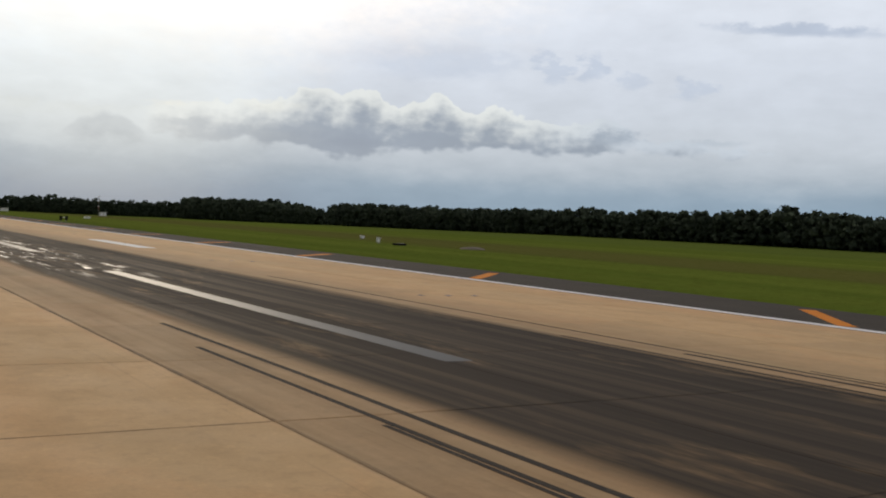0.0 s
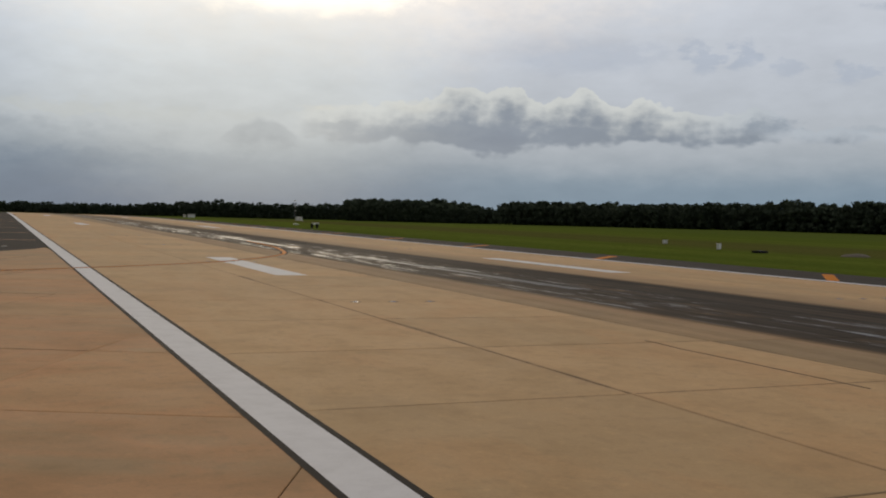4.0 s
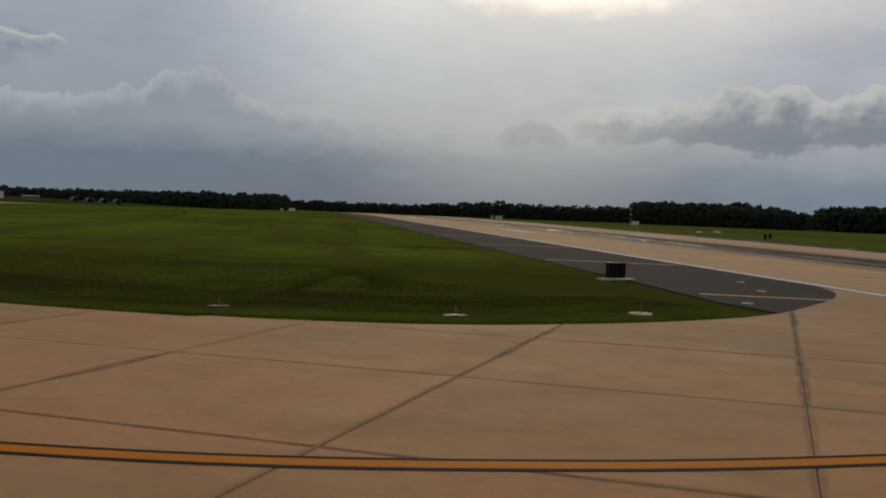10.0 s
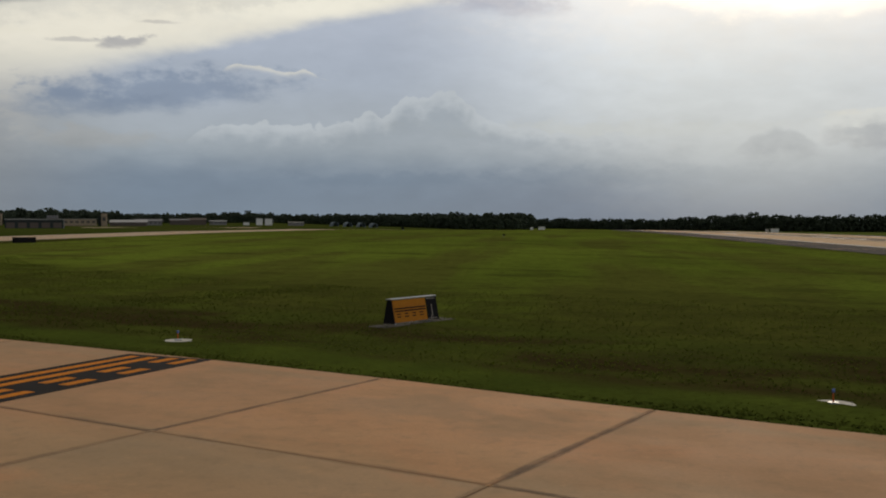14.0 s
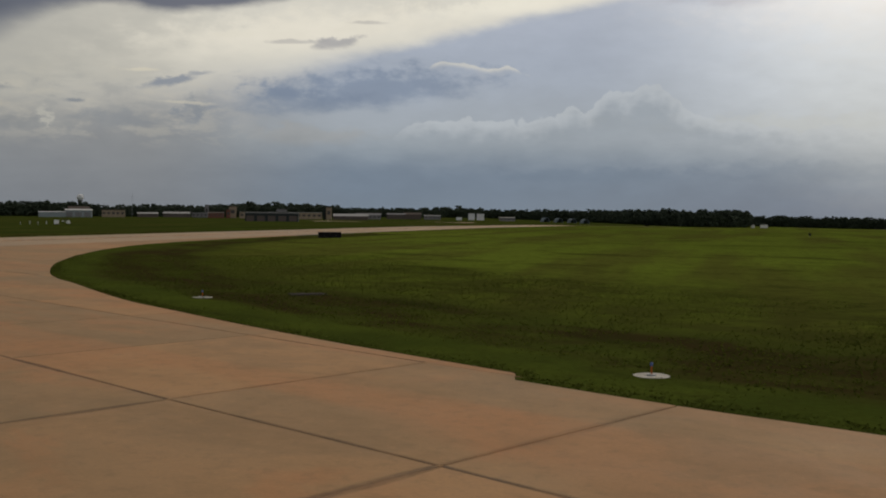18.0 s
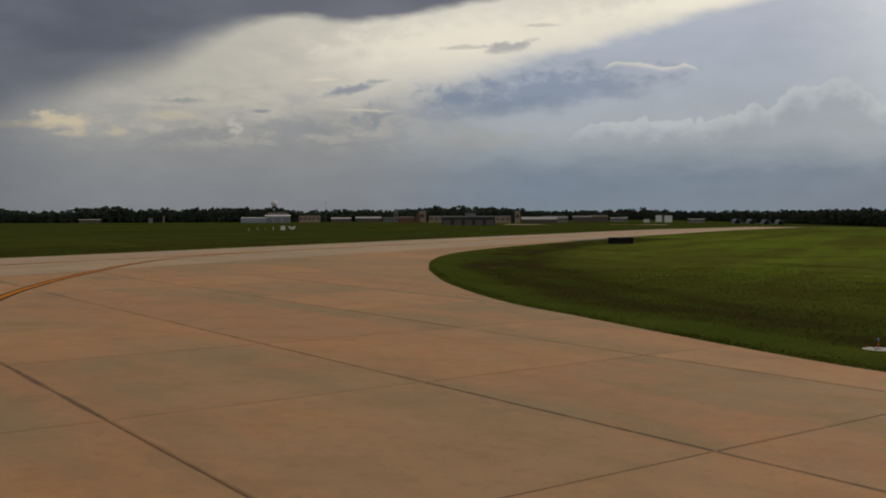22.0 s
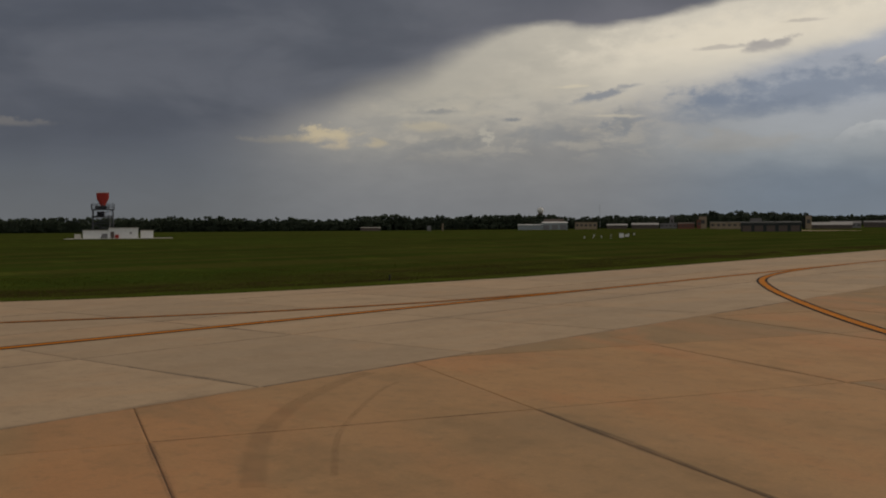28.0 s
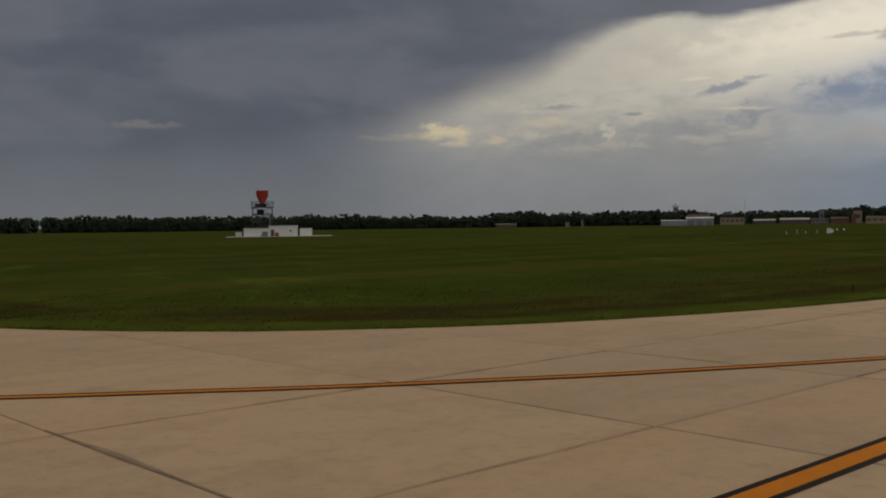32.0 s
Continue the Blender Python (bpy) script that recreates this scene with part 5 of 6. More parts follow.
def holding_sign():
    g = group_at("taxiway_sign", -61.1, 137.68, 0.0, math.degrees(math.atan2(2.17, 1.4)), "yellow and black taxiway sign with holding bars on grass", "sign")
    # local x runs along the sign, local -y faces the taxiway
    w, h, d = 2.55, 0.9, 0.52
    for x0, x1 in ((-w / 2, -w / 2 + 0.05), (w / 2 - 0.05, w / 2)):
        bm = bmesh.new()
        v = [bm.verts.new(c) for c in ((x0, -d / 2, 0.06), (x0, d / 2, 0.06), (x0, 0.09, h), (x0, -0.09, h), (x1, -d / 2, 0.06), (x1, d / 2, 0.06), (x1, 0.09, h), (x1, -0.09, h))]
        for f in ((0, 1, 2, 3), (7, 6, 5, 4), (0, 4, 5, 1), (1, 5, 6, 2), (2, 6, 7, 3), (3, 7, 4, 0)):
            bm.faces.new([v[i] for i in f])
        part("end_panel", bm, SIGN_BLACK, g, "black tapered end panel")
    part("top_rail", box(-w / 2 - 0.02, w / 2 + 0.02, -0.11, 0.11, h, h + 0.04, 0.01), STEEL, g, "bare metal top rail")
    lean = math.degrees(math.atan2(d / 2 - 0.09, h - 0.06))

    def face(x0, x1, z0, z1, proud, mat, name, parent, label=""):
        def at(x, z):
            t = (z - 0.06) / (h - 0.06)
            return (x, -(d / 2) * (1 - t) - 0.09 * t - proud, z)
        c = [at(x0, z0), at(x1, z0), at(x1, z1), at(x0, z1)]
        back = [(x, y + 0.02, z) for x, y, z in c]
        return mesh_object(name, c + back, [(0, 1, 2, 3), (7, 6, 5, 4), (0, 4, 5, 1), (1, 5, 6, 2), (2, 6, 7, 3), (3, 7, 4, 0)], mat, parent, label)

    yellow = face(-w / 2 + 0.06, 0.62, 0.1, h - 0.02, 0.0, SIGN_YELLOW, "yellow_panel", g, "yellow panel with black holding bars")
    black = face(0.66, w / 2 - 0.06, 0.1, h - 0.02, 0.0, SIGN_BLACK, "black_panel", g, "black panel with a pale letter")
    face(-w / 2 + 0.12, 0.58, 0.56, 0.605, 0.006, SIGN_BLACK, "bar", yellow)
    face(-w / 2 + 0.12, 0.58, 0.47, 0.515, 0.006, SIGN_BLACK, "bar", yellow)
    for i in range(4):
        x = -w / 2 + 0.22 + 0.42 * i
        face(x, x + 0.2, 0.37, 0.41, 0.006, SIGN_BLACK, "dash", yellow)
        face(x, x + 0.2, 0.27, 0.31, 0.006, SIGN_BLACK, "dash", yellow)
    for z0, z1 in ((0.12, 0.15), (h - 0.07, h - 0.04)):
        face(0.7, w / 2 - 0.1, z0, z1, 0.006, SIGN_PALE, "border", black)
    text = bpy.data.curves.new("letter", "FONT")
    text.body, text.size, text.extrude, text.align_x = "J", 0.5, 0.006, "CENTER"
    text.materials.append(SIGN_PALE)
    shaped = bpy.data.objects.new("shaped_letter", text)
    me = bpy.data.meshes.new_from_object(shaped)
    bpy.data.objects.remove(shaped)
    letter = new("letter", me)
    letter.parent = black
    letter.matrix_local = pose(0.94, -0.208, 0.29, 90 - lean, 0, 0)
    for x in (-0.95, 0.0, 0.95):
        part("foot", rod((x, 0, -0.05), (x, 0, 0.1), 0.05), STEEL, g)
    part("pad", box(-w / 2 - 0.75, w / 2 + 0.85, -0.42, 0.42, -0.08, 0.012, 0.02), SIGN_PAD, g, "dark weathered concrete pad")


holding_sign()


def back_sign(x, y, turn, w, h, label, pad=True, lift=0.1):
    """A sign seen from behind: a black metal box on short legs, ribbed at the back."""
    g = group_at("airfield_sign", x, y, 0.0, turn, label, "sign")
    part("cabinet", box(-w / 2, w / 2, -0.12, 0.12, lift, lift + h, 0.02), SIGN_BLACK, g)
    n = max(2, round(w / 0.9))
    for i in range(n + 1):
        x0 = -w / 2 + 0.03 + (w - 0.06) * i / n
        part("rib", box(x0 - 0.02, x0 + 0.02, -0.15, -0.1, lift + 0.02, lift + h - 0.02, 0.005), BLACK_METAL, g)
    part("cap", box(-w / 2 - 0.02, w / 2 + 0.02, -0.14, 0.14, lift + h, lift + h + 0.03, 0.008), BLACK_METAL, g)
    for i in range(n):
        x0 = -w / 2 + w * (i + 0.5) / n
        part("leg", rod((x0, 0, -0.06), (x0, 0, lift + 0.02), 0.04), STEEL, g)
    if pad:
        part("pad", box(-w / 2 - 0.4, w / 2 + 0.5, -0.4, 0.4, -0.08, 0.02, 0.02), PAD, g, "pale concrete pad")
    return g


back_sign(-18.15, 134.9, 10, 1.12, 0.82, "square black runway sign seen from behind on a pad", lift=0.06)
back_sign(-137.6, 257.0, 28, 3.5, 0.84, "long black taxiway sign seen from behind in grass", False, 0.08)
for x, y, w in ((55.6, 265.0, 0.75), (57.2, 266.2, 0.75)):
    back_sign(x, y, 40, w, 1.0, "small black sign panel beside the runway in grass", False, 0.2)

back_sign(-62.5, 343.5, 20, 0.5, 0.42, "small black sign in the grass between the taxiways", False, 0.1)
back_sign(-116.7, 582.0, 20, 1.6, 0.9, "low dark sign far along the taxiway in grass", False, 0.1)

# ---- small things in the grass ----


def at(eye, az, far):
    return eye[0] - math.sin(radians(az)) * far, eye[1] + math.cos(radians(az)) * far


EYE9, EYE13, EYE19, EYE26, EYE32 = (-31.2, 74.8), (-51.7, 97.4), (-83.3, 116.5), (-122.1, 127.7), (-157.0, 128.5)
TAN = plain("tan_paint", (0.31, 0.24, 0.165), 0.7)
ROOF_GREY = plain("grey_roof", (0.21, 0.205, 0.205), 0.6)
BRICK = plain("red_brick", (0.2, 0.085, 0.06), 0.85)
DARK_WALL = plain("dark_green_wall", (0.035, 0.042, 0.04), 0.7)
WINDOW = plain("dark_window", (0.085, 0.08, 0.075), 0.3)
BROWN_ROOF = plain("brown_roof", (0.12, 0.095, 0.08), 0.8)
PALE_BLUE = plain("pale_grey_metal", (0.27, 0.31, 0.31), 0.6)
PALE_ROOF = plain("pale_sheet_roof", (0.42, 0.41, 0.39), 0.6)
RED = plain("red_paint", (0.36, 0.04, 0.03), 0.5)
DARK_STEEL = plain("weathered_steel", (0.075, 0.08, 0.09), 0.6, 0.3)


def mast_hut():
    x, y = at(EYE9, -18.81, 545)
    g = group_at("antenna_mast", x, y, -0.06, 10, "thin lattice antenna mast beside a white equipment box", "mast")
    part("hut", box(-1.7, 1.7, -1.1, 1.1, 0.1, 2.0, 0.06), WHITE_METAL, g, "white equipment box")
    part("roof", box(-1.85, 1.85, -1.25, 1.25, 2.0, 2.12, 0.03), WHITE_METAL, g)
    part("door", box(-0.5, 0.4, -1.14, -1.08, 0.15, 1.85, 0.01), PAD, g)
    part("slab", box(-2.2, 2.2, -1.5, 1.5, -0.1, 0.12, 0.03), PAD, g)
    bx = -2.6
    for i in range(3):
        a = i * 2.094
        part("rail", rod((bx + 0.22 * math.cos(a), 0.22 * math.sin(a), 0), (bx + 0.14 * math.cos(a), 0.14 * math.sin(a), 11.4), 0.04, 0.03, 6), STEEL, g)
    lattice = bmesh.new()
    for j in range(22):
        a0, a1 = 2.094 * (j % 3), 2.094 * ((j + 1) % 3)
        z = 0.5 * j
        add_rod(lattice, (bx + 0.2 * math.cos(a0), 0.2 * math.sin(a0), z), (bx + 0.2 * math.cos(a1), 0.2 * math.sin(a1), z + 0.5), 0.02, None, 5)
    part("lattice", lattice, ORANGE, g, "red and white lattice")
    for z in (5.2, 8.2, 11.0):
        part("antenna", box(bx - 0.7, bx + 0.7, -0.35, -0.2, z, z + 0.35, 0.03), WHITE_METAL, g, "white antenna panel")


mast_hut()


def field_box(x, y, w, d, h, mat, label, name="equipment_box", turn=0.0, group=""):
    g = group_at(name, x, y, -0.06, turn, label, "box", group)
    part("body", box(-w / 2, w / 2, -d / 2, d / 2, 0.12, h, 0.03), mat, g)
    part("lid", box(-w / 2 - 0.04, w / 2 + 0.04, -d / 2 - 0.04, d / 2 + 0.04, h, h + 0.05, 0.015), mat, g)
    for sx in (-1, 1):
        part("leg", box(sx * w * 0.35 - 0.05, sx * w * 0.35 + 0.05, -0.05, 0.05, -0.04, 0.14), STEEL, g)
    return g


field_box(79.0, 340.0, 2.0, 0.8, 0.7, WHITE_METAL, "low white equipment box in the grass beyond the runway")
field_box(70.5, 332.0, 1.5, 0.7, 0.4, WHITE_METAL, "flat white light unit in the grass beyond the runway")
field_box(90.5, 163.0, 0.55, 0.5, 0.95, WHITE_METAL, "small white post box in the grass")
field_box(104.0, 195.0, 0.8, 0.6, 0.7, WHITE_METAL, "small white marker box in the grass")
drain = group_at("drain_cover", 88.4, 151.5, -0.06, 20, "dark low drain inlet in the grass", "drain")
part("frame", box(-1.1, 1.1, -0.7, 0.7, -0.05, 0.32, 0.05), SIGN_BLACK, drain)
for i in range(7):
    part("bar", box(-0.95 + 0.3 * i, -0.85 + 0.3 * i, -0.62, 0.62, 0.3, 0.36, 0.01), BLACK_METAL, drain)
mound = bmesh.new()
bmesh.ops.create_icosphere(mound, subdivisions=3, radius=1.0, matrix=Matrix.Translation((98.0, 143.0, -0.2)) @ Matrix.Diagonal((2.6, 1.3, 0.55, 1)))
for v in mound.verts:
    v.co += 0.12 * Vector((noise.noise(v.co), noise.noise(v.co + Vector((9, 0, 0))), noise.noise(v.co + Vector((0, 9, 0)))))
tagged(part("soil_mound", mound, SEALANT, None, "", True), "low dark mound of soil in the grass", "mound")

# a dark drain slab in the island, and a marker post beside the far taxiway
slab = group_at("drain_slab", -96.8, 156.6, -0.03, 35, "dark drain slab lying flush in the grass", "drain")
part("frame", box(-0.85, 0.85, -0.5, 0.5, -0.05, 0.05, 0.03), ASPHALT, slab)
for x in (-0.78, 0.02):
    part("cover", box(x, x + 0.76, -0.42, 0.42, 0.04, 0.07, 0.015), ASPHALT, slab)
post = group_at("marker_post", -179.7, 177.2, -0.05, 0, "small dark marker post in the rank grass", "post")
part("shaft", rod((0, 0, -0.02), (0, 0, 0.42), 0.045, 0.04), BLACK_METAL, post)
part("cap", disc(0.07, 0.42, 0.47, 12, 0.05), BLACK_METAL, post)
part("foot", disc(0.16, -0.03, 0.05, 14, 0.14), SIGN_PAD, post)

# white light units in the grass beyond the far taxiway
right32 = Vector((math.cos(radians(26.1)), math.sin(radians(26.1)), 0))
for off, far, h, w in ((-10.5, 0.0, 0.65, 0.16), (-7.7, 0.5, 1.05, 0.19), (-5.1, 1.5, 0.65, 0.16), (-2.9, 0.2, 1.0, 0.19)):
    g = group_at("approach_light", -280.0 + right32.x * off - far, 379.6 + right32.y * off + far, -0.06, 26, "short white light post standing in the grass", "light", "white light posts")
    part("post", rod((0, 0, -0.02), (0, 0, h * 0.7), w * 0.3), WHITE_METAL, g)
    part("head", box(-w / 2, w / 2, -w / 2, w / 2, h * 0.55, h, 0.04), WHITE_METAL, g)
    part("foot", disc(0.3, -0.04, 0.05, 12), PAD, g)
field_box(-280.0, 379.6, 1.25, 0.9, 1.35, WHITE_METAL, "white equipment cabinet in the grass", "equipment_cabinet", 26)
field_box(-286.6, 394.2, 1.2, 0.9, 0.9, WHITE_METAL, "white equipment cabinet standing further back", "equipment_cabinet", 26)
g = group_at("antenna", -277.9, 381.0, -0.06, 26, "dark metal antenna frame with small white boxes", "antenna")
for x in (-0.6, 0.6):
    part("post", rod((x, 0, -0.02), (x, 0, 1.9), 0.05), BLACK_METAL, g)
part("bar", box(-0.7, 0.7, -0.05, 0.05, 1.2, 1.3, 0.01), BLACK_METAL, g)
for x in (-0.6, 1.0):
    part("box", box(x - 0.22, x + 0.22, -0.2, 0.2, 0.85, 1.3, 0.03), WHITE_METAL, g)

# ---- radar ----


def radar():
    g = group_at("radar_tower", *at(EYE32, 57.3, 408), -0.06, 57.3, "red radar antenna on a steel lattice tower", "radar tower")
    hw, top = 4.1, 11.6
    for sx in (-1, 1):
        for sy in (-1, 1):
            part("leg", rod((sx * hw, sy * hw, 0), (sx * hw * 0.92, sy * hw * 0.92, top), 0.2, 0.17, 6), DARK_STEEL, g)
    for z in (3.0, 6.0, 9.0):
        ring = bmesh.new()
        for a, b in (((-1, -1), (1, -1)), ((1, -1), (1, 1)), ((1, 1), (-1, 1)), ((-1, 1), (-1, -1))):
            add_rod(ring, (a[0] * hw * 0.96, a[1] * hw * 0.96, z), (b[0] * hw * 0.96, b[1] * hw * 0.96, z), 0.1, None, 5)
        part("girder", ring, DARK_STEEL, g)
    for i in range(4):
        brace = bmesh.new()
        c = [(-1, -1), (1, -1), (1, 1), (-1, 1)]
        a, b = c[i], c[(i + 1) % 4]
        for z in (0.0, 2.9, 5.8, 8.7):
            add_rod(brace, (a[0] * hw * 0.96, a[1] * hw * 0.96, z), (b[0] * hw * 0.96, b[1] * hw * 0.96, z + 2.9), 0.08, None, 5)
            add_rod(brace, (b[0] * hw * 0.96, b[1] * hw * 0.96, z), (a[0] * hw * 0.96, a[1] * hw * 0.96, z + 2.9), 0.08, None, 5)
        part("bracing", brace, DARK_STEEL, g)
    part("platform", box(-4.4, 4.4, -4.4, 4.4, 11.5, 11.85, 0.05), DARK_STEEL, g)
    part("lower_platform", box(-4.2, 4.2, -4.2, 4.2, 8.5, 8.75, 0.05), DARK_STEEL, g)
    part("equipment_cabin", box(-2.2, 0.6, -1.8, 1.6, 8.75, 10.9, 0.08), BLACK_METAL, g, "dark equipment cabin between the decks")
    ladder = bmesh.new()
    for x in (2.6, 3.1):
        add_rod(ladder, (x, -4.1, 0), (x, -4.1, 12.6), 0.05, None, 5)
    for i in range(24):
        add_rod(ladder, (2.6, -4.1, 0.4 + 0.5 * i), (3.1, -4.1, 0.4 + 0.5 * i), 0.03, None, 4)
    part("ladder", ladder, STEEL, g)
    rail = bmesh.new()
    for z in (12.5, 13.2, 13.9):
        for a, b in (((-4.3, -4.3), (4.3, -4.3)), ((4.3, -4.3), (4.3, 4.3)), ((4.3, 4.3), (-4.3, 4.3)), ((-4.3, 4.3), (-4.3, -4.3))):
            add_rod(rail, (*a, z), (*b, z), 0.07, None, 5)
    for i in range(5):
        for s in (-4.3, 4.3):
            add_rod(rail, (-4.3 + 2.15 * i, s, 11.8), (-4.3 + 2.15 * i, s, 13.9), 0.07, None, 5)
            add_rod(rail, (s, -4.3 + 2.15 * i, 11.8), (s, -4.3 + 2.15 * i, 13.9), 0.07, None, 5)
    part("railing", rail, DARK_STEEL, g)
    part("pedestal", disc(1.3, 11.8, 13.4, 16, 1.0), BLACK_METAL, g)
    part("drive_housing", box(-2.9, 1.6, -1.3, 1.3, 11.85, 13.0, 0.1), BLACK_METAL, g, "dark antenna drive housing")
    # the dish: a curved red sheet, narrower below
    verts, faces = [], []
    n, m = 14, 8
    for j in range(m + 1):
        z = 13.2 + 5.2 * j / m
        half = 0.9 + 1.5 * min(1.0, j / (m * 0.6))
        for i in range(n + 1):
            u = -1 + 2 * i / n
            verts.append((u * half, 0.9 * u * u - 0.35 * ((j / m - 0.5) ** 2) - 0.2, z))
    for off in (0.0,):
        for j in range(m):
            for i in range(n):
                a = j * (n + 1) + i
                faces.append((a, a + 1, a + n + 2, a + n + 1))
    k2 = len(verts)
    verts += [(x, y + 0.14, z) for x, y, z in verts]
    faces += [tuple(k2 + i for i in reversed(f)) for f in faces]
    mesh_object("dish", verts, faces, RED, g, "red curved radar dish", True)
    arm = bmesh.new()
    add_rod(arm, (0, -0.2, 13.3), (0, -2.6, 13.9), 0.12, None, 6)
    add_rod(arm, (0, -2.6, 13.9), (0, -2.7, 14.9), 0.16, None, 6)
    part("feed_arm", arm, RED, g)
    frame_bar = bmesh.new()
    for sx in (-2.3, 2.3):
        add_rod(frame_bar, (sx, 0.6, 15.4), (sx, 0.8, 18.6), 0.08, None, 5)
    add_rod(frame_bar, (-2.45, 0.8, 18.6), (2.45, 0.8, 18.6), 0.14, None, 6)
    part("top_bar", frame_bar, PAD, g, "pale top antenna bar")
    b = group_at("radar_building", *at(EYE32, 56.45, 400), -0.06, 56.5, "white low equipment building on a pale concrete pad", "building")
    part("pad", box(-20, 21, -6, 10, -0.1, 0.12, 0.03), PAD, b, "pale concrete pad")
    part("west_wing", box(-13.2, -3.6, -2.5, 3.5, 0.1, 3.2, 0.05), WHITE_METAL, b, "white low wing")
    part("main_hall", box(-3.6, 7.5, -3.0, 4.0, 0.1, 4.1, 0.05), WHITE_METAL, b, "white main hall")
    part("roof", box(-3.9, 7.8, -3.3, 4.3, 4.1, 4.35, 0.05), PAD, b)
    part("wing_roof", box(-13.5, -3.9, -2.8, 3.8, 3.2, 3.4, 0.05), PAD, b)
    part("door", box(-2.9, -1.5, -3.06, -2.98, 0.15, 2.8, 0.01), BROWN_ROOF, b, "brown door")
    part("louvre", box(-6.2, -4.0, -2.58, -2.48, 0.2, 2.0, 0.02), ROOF_GREY, b, "grey louvred panel")
    part("hatch", box(-1.2, 0.2, -3.5, -2.98, 0.15, 1.6, 0.04), RED, b, "red cabinet")
    part("window", box(4.4, 5.1, -3.05, -2.98, 1.9, 2.6, 0.01), WINDOW, b)
    part("vent", box(-6.6, -4.2, -2.56, -2.48, 0.15, 0.9, 0.01), WINDOW, b)
    part("generator", box(-16.4, -14.0, -1.5, 1.0, 0.1, 1.9, 0.08), PAD, b, "grey generator box")
    s2 = group_at("shed", *at(EYE32, 54.9, 402), -0.06, 55, "small white shed beside the equipment building", "shed")
    part("body", box(-2.4, 2.4, -2.0, 2.0, 0.05, 3.0, 0.04), WHITE_METAL, s2)
    part("roof", box(-2.6, 2.6, -2.2, 2.2, 3.0, 3.2, 0.04), PAD, s2)
    part("door", box(-2.45, -2.38, -0.8, 0.6, 0.1, 2.2, 0.01), BROWN_ROOF, s2)


radar()

# ---- buildings beyond the airfield ----


def building(eye, az0, az1, far, high, wall, roof, label, gable=0.0, deep=14.0, windows=0, name="airfield_building", doors=0, category="building"):
    """A building between two directions from an eye, with its front to it."""
    mid = (az0 + az1) / 2
    w = abs(math.tan(radians(az0 - az1))) * far
    g = group_at(name, *at(eye, mid, far), -0.06, mid, label, category)
    part("body", box(-w / 2, w / 2, 0, deep, 0, high, 0.03), wall, g)
    if gable:
        bm = bmesh.new()
        v = [bm.verts.new(c) for c in ((-w / 2 - 0.4, -0.5, high), (w / 2 + 0.4, -0.5, high), (w / 2 + 0.4, deep + 0.5, high), (-w / 2 - 0.4, deep + 0.5, high), (-w / 2 - 0.4, deep / 2, high + gable), (w / 2 + 0.4, deep / 2, high + gable))]
        for f in ((0, 1, 5, 4), (2, 3, 4, 5), (0, 4, 3), (1, 2, 5), (3, 2, 1, 0)):
            bm.faces.new([v[i] for i in f])
        part("roof", bm, roof, g)
    else:
        part("roof", box(-w / 2 - 0.3, w / 2 + 0.3, -0.3, deep + 0.3, high, high + 0.5, 0.05), roof, g)
    for i in range(windows):
        x = -w / 2 + w * (i + 0.5) / windows
        part("window", box(x - w / windows * 0.28, x + w / windows * 0.28, -0.06, 0.05, high * 0.42, high * 0.72, 0.01), WINDOW, g)
    for i in range(doors):
        x = -w / 2 + w * (i + 0.5) / doors
        part("door", box(x - w / doors * 0.36, x + w / doors * 0.36, -0.08, 0.05, 0.1, high * 0.7, 0.01), BROWN_ROOF if wall is DARK_WALL else ROOF_GREY, g)
    return g


def px26(x):
    return 36.18 + math.degrees(math.atan((784 - x) / 1777.2))


def px19(x):
    return 18.0 + math.degrees(math.atan((784 - x) / 1777.2))


B = building
B(EYE26, px26(772), px26(815), 950, 4.6, PALE_BLUE, WHITE_METAL, "long low grey hangar with a white roof edge", 0.6, 18)
B(EYE26, px26(814), px26(858), 955, 6.4, PALE_BLUE, WHITE_METAL, "white-roofed grey hangar with wide doors", 1.2, 22, 0, doors=3)
B(EYE26, px26(818), px26(852), 985, 7.0, BROWN_ROOF, BROWN_ROOF, "brown gabled building behind the white hangar", 3.2, 16)
B(EYE26, px26(872), px26(910), 1000, 6.8, TAN, BROWN_ROOF, "tan block building with a flat roof", 0, 14, 5)
B(EYE26, px26(928), px26(963), 1060, 3.6, BROWN_ROOF, PALE_ROOF, "low brown building with a grey roof", 1.6, 12, 6)
B(EYE26, px26(971), px26(1017), 1080, 4.0, BROWN_ROOF, PALE_ROOF, "long low building with a pale grey roof", 2.0, 14, 7)
B(EYE26, px26(1020), px26(1048), 1090, 5.0, ROOF_GREY, ROOF_GREY, "grey low building with a flat roof", 0, 14, 4)
B(EYE26, px26(1038), px26(1045), 1200, 14.5, ROOF_GREY, ROOF_GREY, "tall grey tower among low buildings", 0, 5, 1)
B(EYE26, px26(1050), px26(1078), 1070, 5.0, BRICK, BROWN_ROOF, "low red brick building", 1.5, 12, 5)
B(EYE26, px26(1086), px26(1099), 1090, 12.4, TAN, BROWN_ROOF, "tan square tower with a flat roof", 0, 8, 1)
B(EYE26, px26(1082), px26(1089), 1075, 9.0, BRICK, BROWN_ROOF, "red brick stair tower beside the tan tower", 0, 6, 1)
B(EYE26, px26(1105), px26(1258), 1090, 7.0, TAN, PALE_ROOF, "long tan two-storey building with many windows", 0, 16, 16)
B(EYE26, px26(1173), px26(1192), 1080, 10.4, ROOF_GREY, ROOF_GREY, "grey upper block on the long tan building", 0, 10, 2)
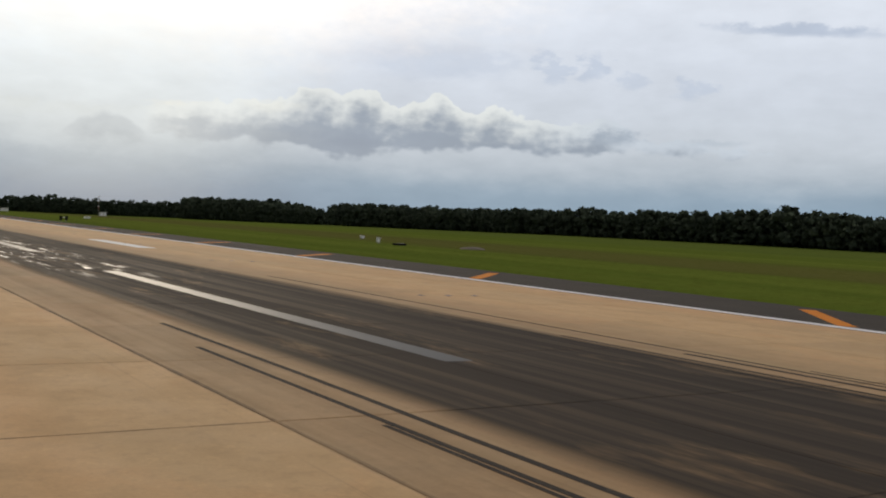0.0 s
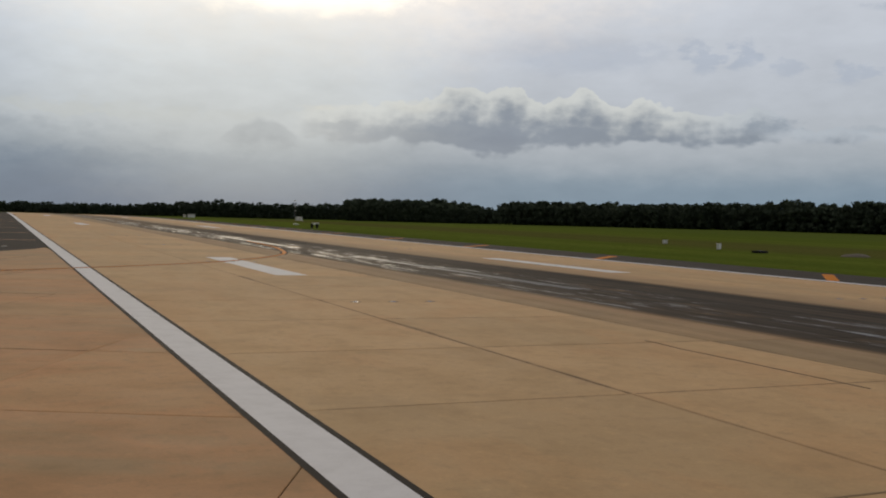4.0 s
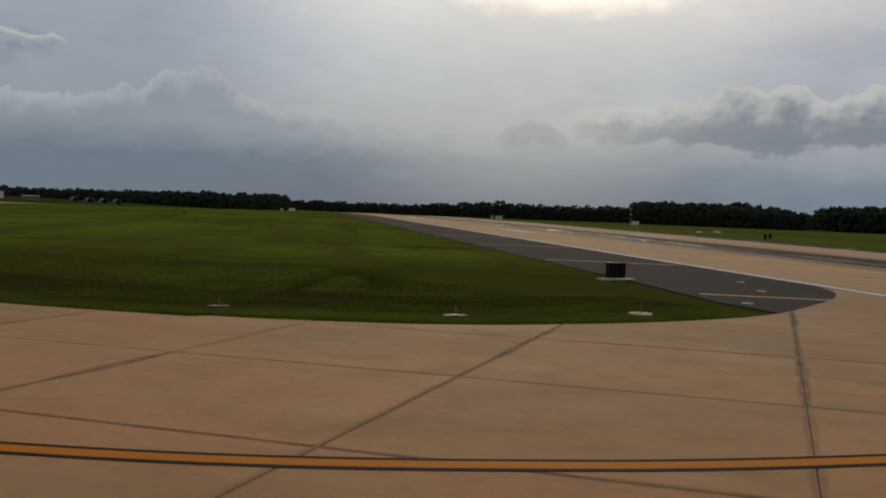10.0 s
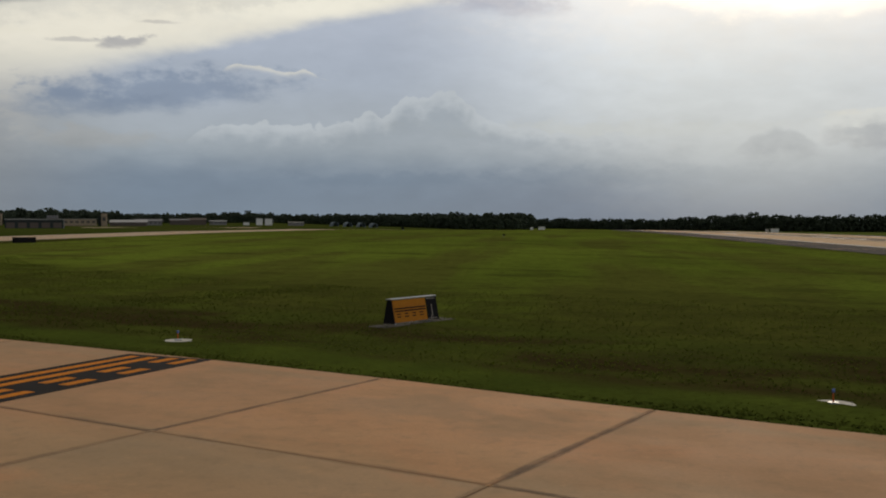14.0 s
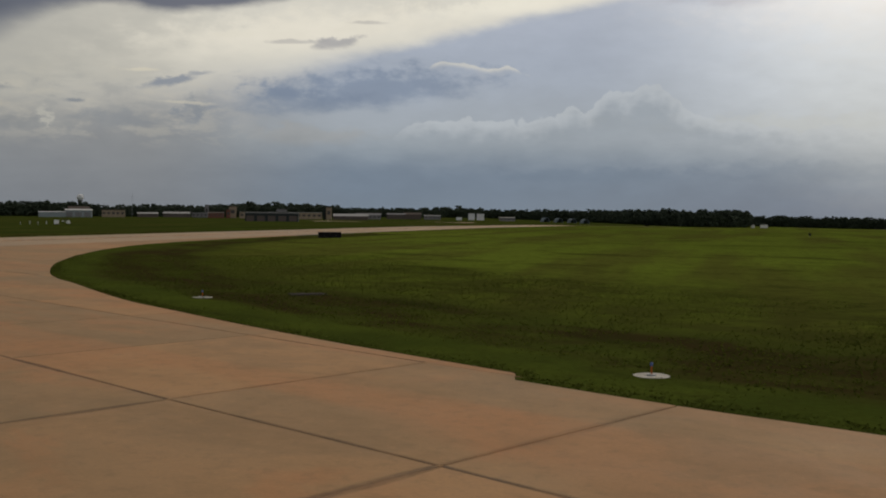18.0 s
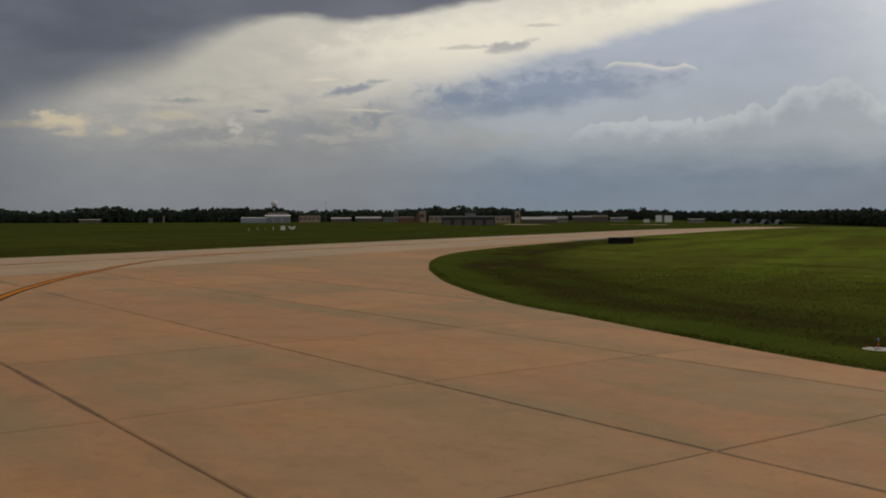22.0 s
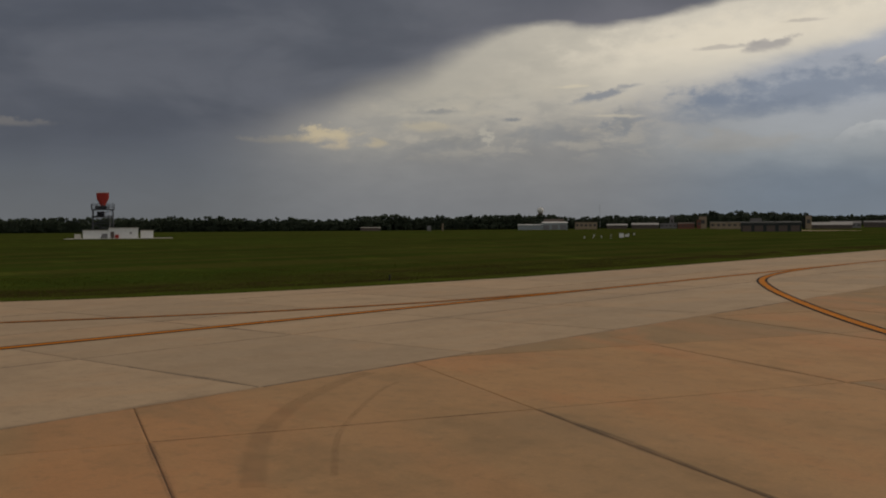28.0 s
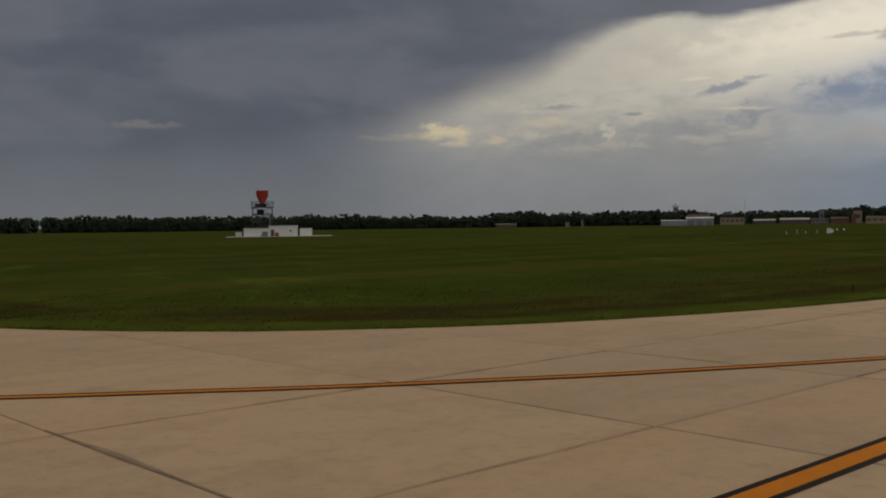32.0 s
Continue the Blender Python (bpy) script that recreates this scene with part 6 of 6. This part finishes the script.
B(EYE26, px26(1147), px26(1248), 690, 5.6, DARK_WALL, DARK_WALL, "long dark grey-green hangar in front of the buildings", 0.8, 20, 0, doors=5)
B(EYE26, px26(1266), px26(1276), 1100, 13.6, TAN, BROWN_ROOF, "tan control tower with dark top windows", 0, 7, 1)
B(EYE26, px26(1260), px26(1266), 1105, 10.4, DARK_WALL, DARK_WALL, "dark annex beside the control tower", 0, 7)
B(EYE26, px26(1277), px26(1345), 1150, 4.2, BROWN_ROOF, PALE_ROOF, "long low building with a pale pitched roof", 3.0, 20, 6)
B(EYE26, px26(496), px26(531), 1090, 3.4, BROWN_ROOF, PAD, "low shelter with a long pale roof before the woods", 0.4, 8)
B(EYE26, px26(613), px26(620), 1000, 4.2, ROOF_GREY, ROOF_GREY, "small grey hut before the woods", 0, 4)
B(EYE19, px19(690), px19(735), 1350, 5.6, ROOF_GREY, ROOF_GREY, "low grey hangar with a rounded roof", 2.6, 18, 6)
B(EYE19, px19(745), px19(778), 1500, 6.6, BROWN_ROOF, ROOF_GREY, "brown low building with a grey roof", 2.2, 16, 5)
B(EYE19, px19(776), px19(806), 1520, 7.4, BROWN_ROOF, BROWN_ROOF, "brown gabled hangar beyond the ramp", 3.0, 20)
B(EYE19, px19(811), px19(840), 1600, 6.0, ROOF_GREY, PALE_ROOF, "building with a bright pale roof", 1.0, 14, 4)
B(EYE19, px19(868), px19(878), 1650, 4.4, WHITE_METAL, PAD, "small white building among grey hangars", 0, 8)
B(EYE19, px19(889), px19(900), 1750, 11.0, WHITE_METAL, PAD, "white square storage block with flat roof", 0, 10)
B(EYE19, px19(904), px19(917), 1750, 11.0, WHITE_METAL, PAD, "white square storage block beside its twin", 0, 12)
B(EYE19, px19(944), px19(972), 1800, 6.0, ROOF_GREY, PAD, "low building with a tan roof line", 0.8, 14, 4)
B(EYE13, -0.85, -0.47, 1780, 5.2, WHITE_METAL, PAD, "white box building near the runway's end", 0, 8)
B(EYE13, -0.18, -0.01, 1790, 4.2, WHITE_METAL, PAD, "small white box building near the runway's end", 0, 6)
B(EYE9, -11.7, -11.3, 900, 3.0, WHITE_METAL, PAD, "low white building in the grass beyond the runway", 0, 5)
B(EYE9, -11.2, -11.05, 900, 2.4, PAD, PAD, "small pale building in the grass beyond the runway", 0, 4)


SHELTER = plain("shelter_metal", (0.16, 0.2, 0.22), 0.7)


def shelter(x0, x1, far):
    """An open arched aircraft shelter."""
    mid = (px19(x0) + px19(x1)) / 2
    w = abs(math.tan(radians(px19(x0) - px19(x1)))) * far
    g = group_at("aircraft_shelter", *at(EYE19, mid, far), -0.06, mid + 25, "open grey arched aircraft shelter", "shelter", "arched shelters")
    verts, faces = [], []
    n = 16
    for y in (0.0, 16.0):
        for r in (1.0, 0.93):
            for i in range(n + 1):
                a = math.pi * i / n
                verts.append((math.cos(a) * w / 2 * r, y, math.sin(a) * 8.4 * r))
    row = n + 1
    for i in range(n):
        faces += [(i, i + 1, row + i + 1, row + i), (2 * row + i, 3 * row + i, 3 * row + i + 1, 2 * row + i + 1), (i, 2 * row + i, 2 * row + i + 1, i + 1), (row + i, row + i + 1, 3 * row + i + 1, 3 * row + i)]
    mesh_object("arch", verts, faces, SHELTER, g, "", True)
    part("back_wall", box(-w / 2 * 0.9, w / 2 * 0.9, 15.6, 15.9, 0, 5.0), DARK_WALL, g)


for x in (1022, 1046, 1070, 1093):
    shelter(x, x + 13, 1900)

# pale ramp before the buildings
ra, rb = at(EYE26, px26(1255), 830), at(EYE26, px26(1568), 1060)
rc, rd = at(EYE26, px26(1568), 1180), at(EYE26, px26(1255), 900)
tagged(mesh_object("ramp", [(*ra, -0.03), (*rb, -0.03), (*rc, -0.03), (*rd, -0.03)], [(0, 1, 2, 3)], TAXI_CONCRETE), "pale concrete parking ramp before the buildings", "ramp", kind="structure")

# radome on its tower
g = group_at("radome_tower", *at(EYE26, px26(818), 1600), -0.06, 35, "white radome ball on a slender tower", "tower")
ball = bmesh.new()
bmesh.ops.create_icosphere(ball, subdivisions=3, radius=5.0, matrix=Matrix.Translation((0, 0, 27.6)))
part("radome", ball, WHITE_METAL, g, "white radome ball", True)
part("collar", disc(3.0, 19.4, 23.4, 20, 3.8), BROWN_ROOF, g)
for sx in (-1, 1):
    for sy in (-1, 1):
        part("leg", rod((sx * 2.6, sy * 2.6, 0), (sx * 2.0, sy * 2.0, 19.6), 0.3, 0.25, 6), STEEL, g)
brace = bmesh.new()
for z in (0, 6.5, 13.0):
    for sx in (-1, 1):
        add_rod(brace, (sx * 2.5, -2.4, z), (-sx * 2.2, -2.3, z + 6.5), 0.15, None, 5)
        add_rod(brace, (sx * 2.5, 2.4, z), (-sx * 2.2, 2.3, z + 6.5), 0.15, None, 5)
part("bracing", brace, STEEL, g)
g = group_at("radio_mast", *at(EYE26, px26(917), 1120), -0.06, 33, "thin grey radio mast behind the buildings", "mast")
part("pole", rod((0, 0, 0), (0, 0, 26.0), 0.22, 0.12, 6), STEEL, g)
part("head", box(-0.8, 0.8, -0.1, 0.1, 22.0, 22.3), STEEL, g)
g = group_at("post", *at(EYE26, px26(640), 960), -0.06, 40, "tan square post at the edge of the woods", "post")
part("shaft", box(-0.7, 0.7, -0.7, 0.7, 0, 6.5, 0.05), TAN, g)
part("cap", box(-0.9, 0.9, -0.9, 0.9, 6.5, 6.8, 0.05), BROWN_ROOF, g)


# ---- the lie of the land: it falls away beyond the pavements, to the north, the east and the west ----


def lie(x, y):
    x = np.asarray(x)
    return fall_north(x, y) - 0.0135 * np.clip(x + 7.5, 0.0, 367.5) - 0.0028 * np.clip(-195.0 - x, 0.0, 700.0)


for ob in list(bpy.data.objects):
    root = ob
    while root.parent:
        root = root.parent
    if root.type in {"CAMERA", "LIGHT"}:
        continue
    if root.location.length > 0.001:
        if ob == root:
            ob.location.z += float(lie(ob.location.x, ob.location.y))
    elif ob.type == "MESH":
        co = np.empty(len(ob.data.vertices) * 3, np.float32)
        ob.data.vertices.foreach_get("co", co)
        co[2::3] += lie(co[0::3], co[1::3])
        ob.data.vertices.foreach_set("co", co)
        ob.data.update()
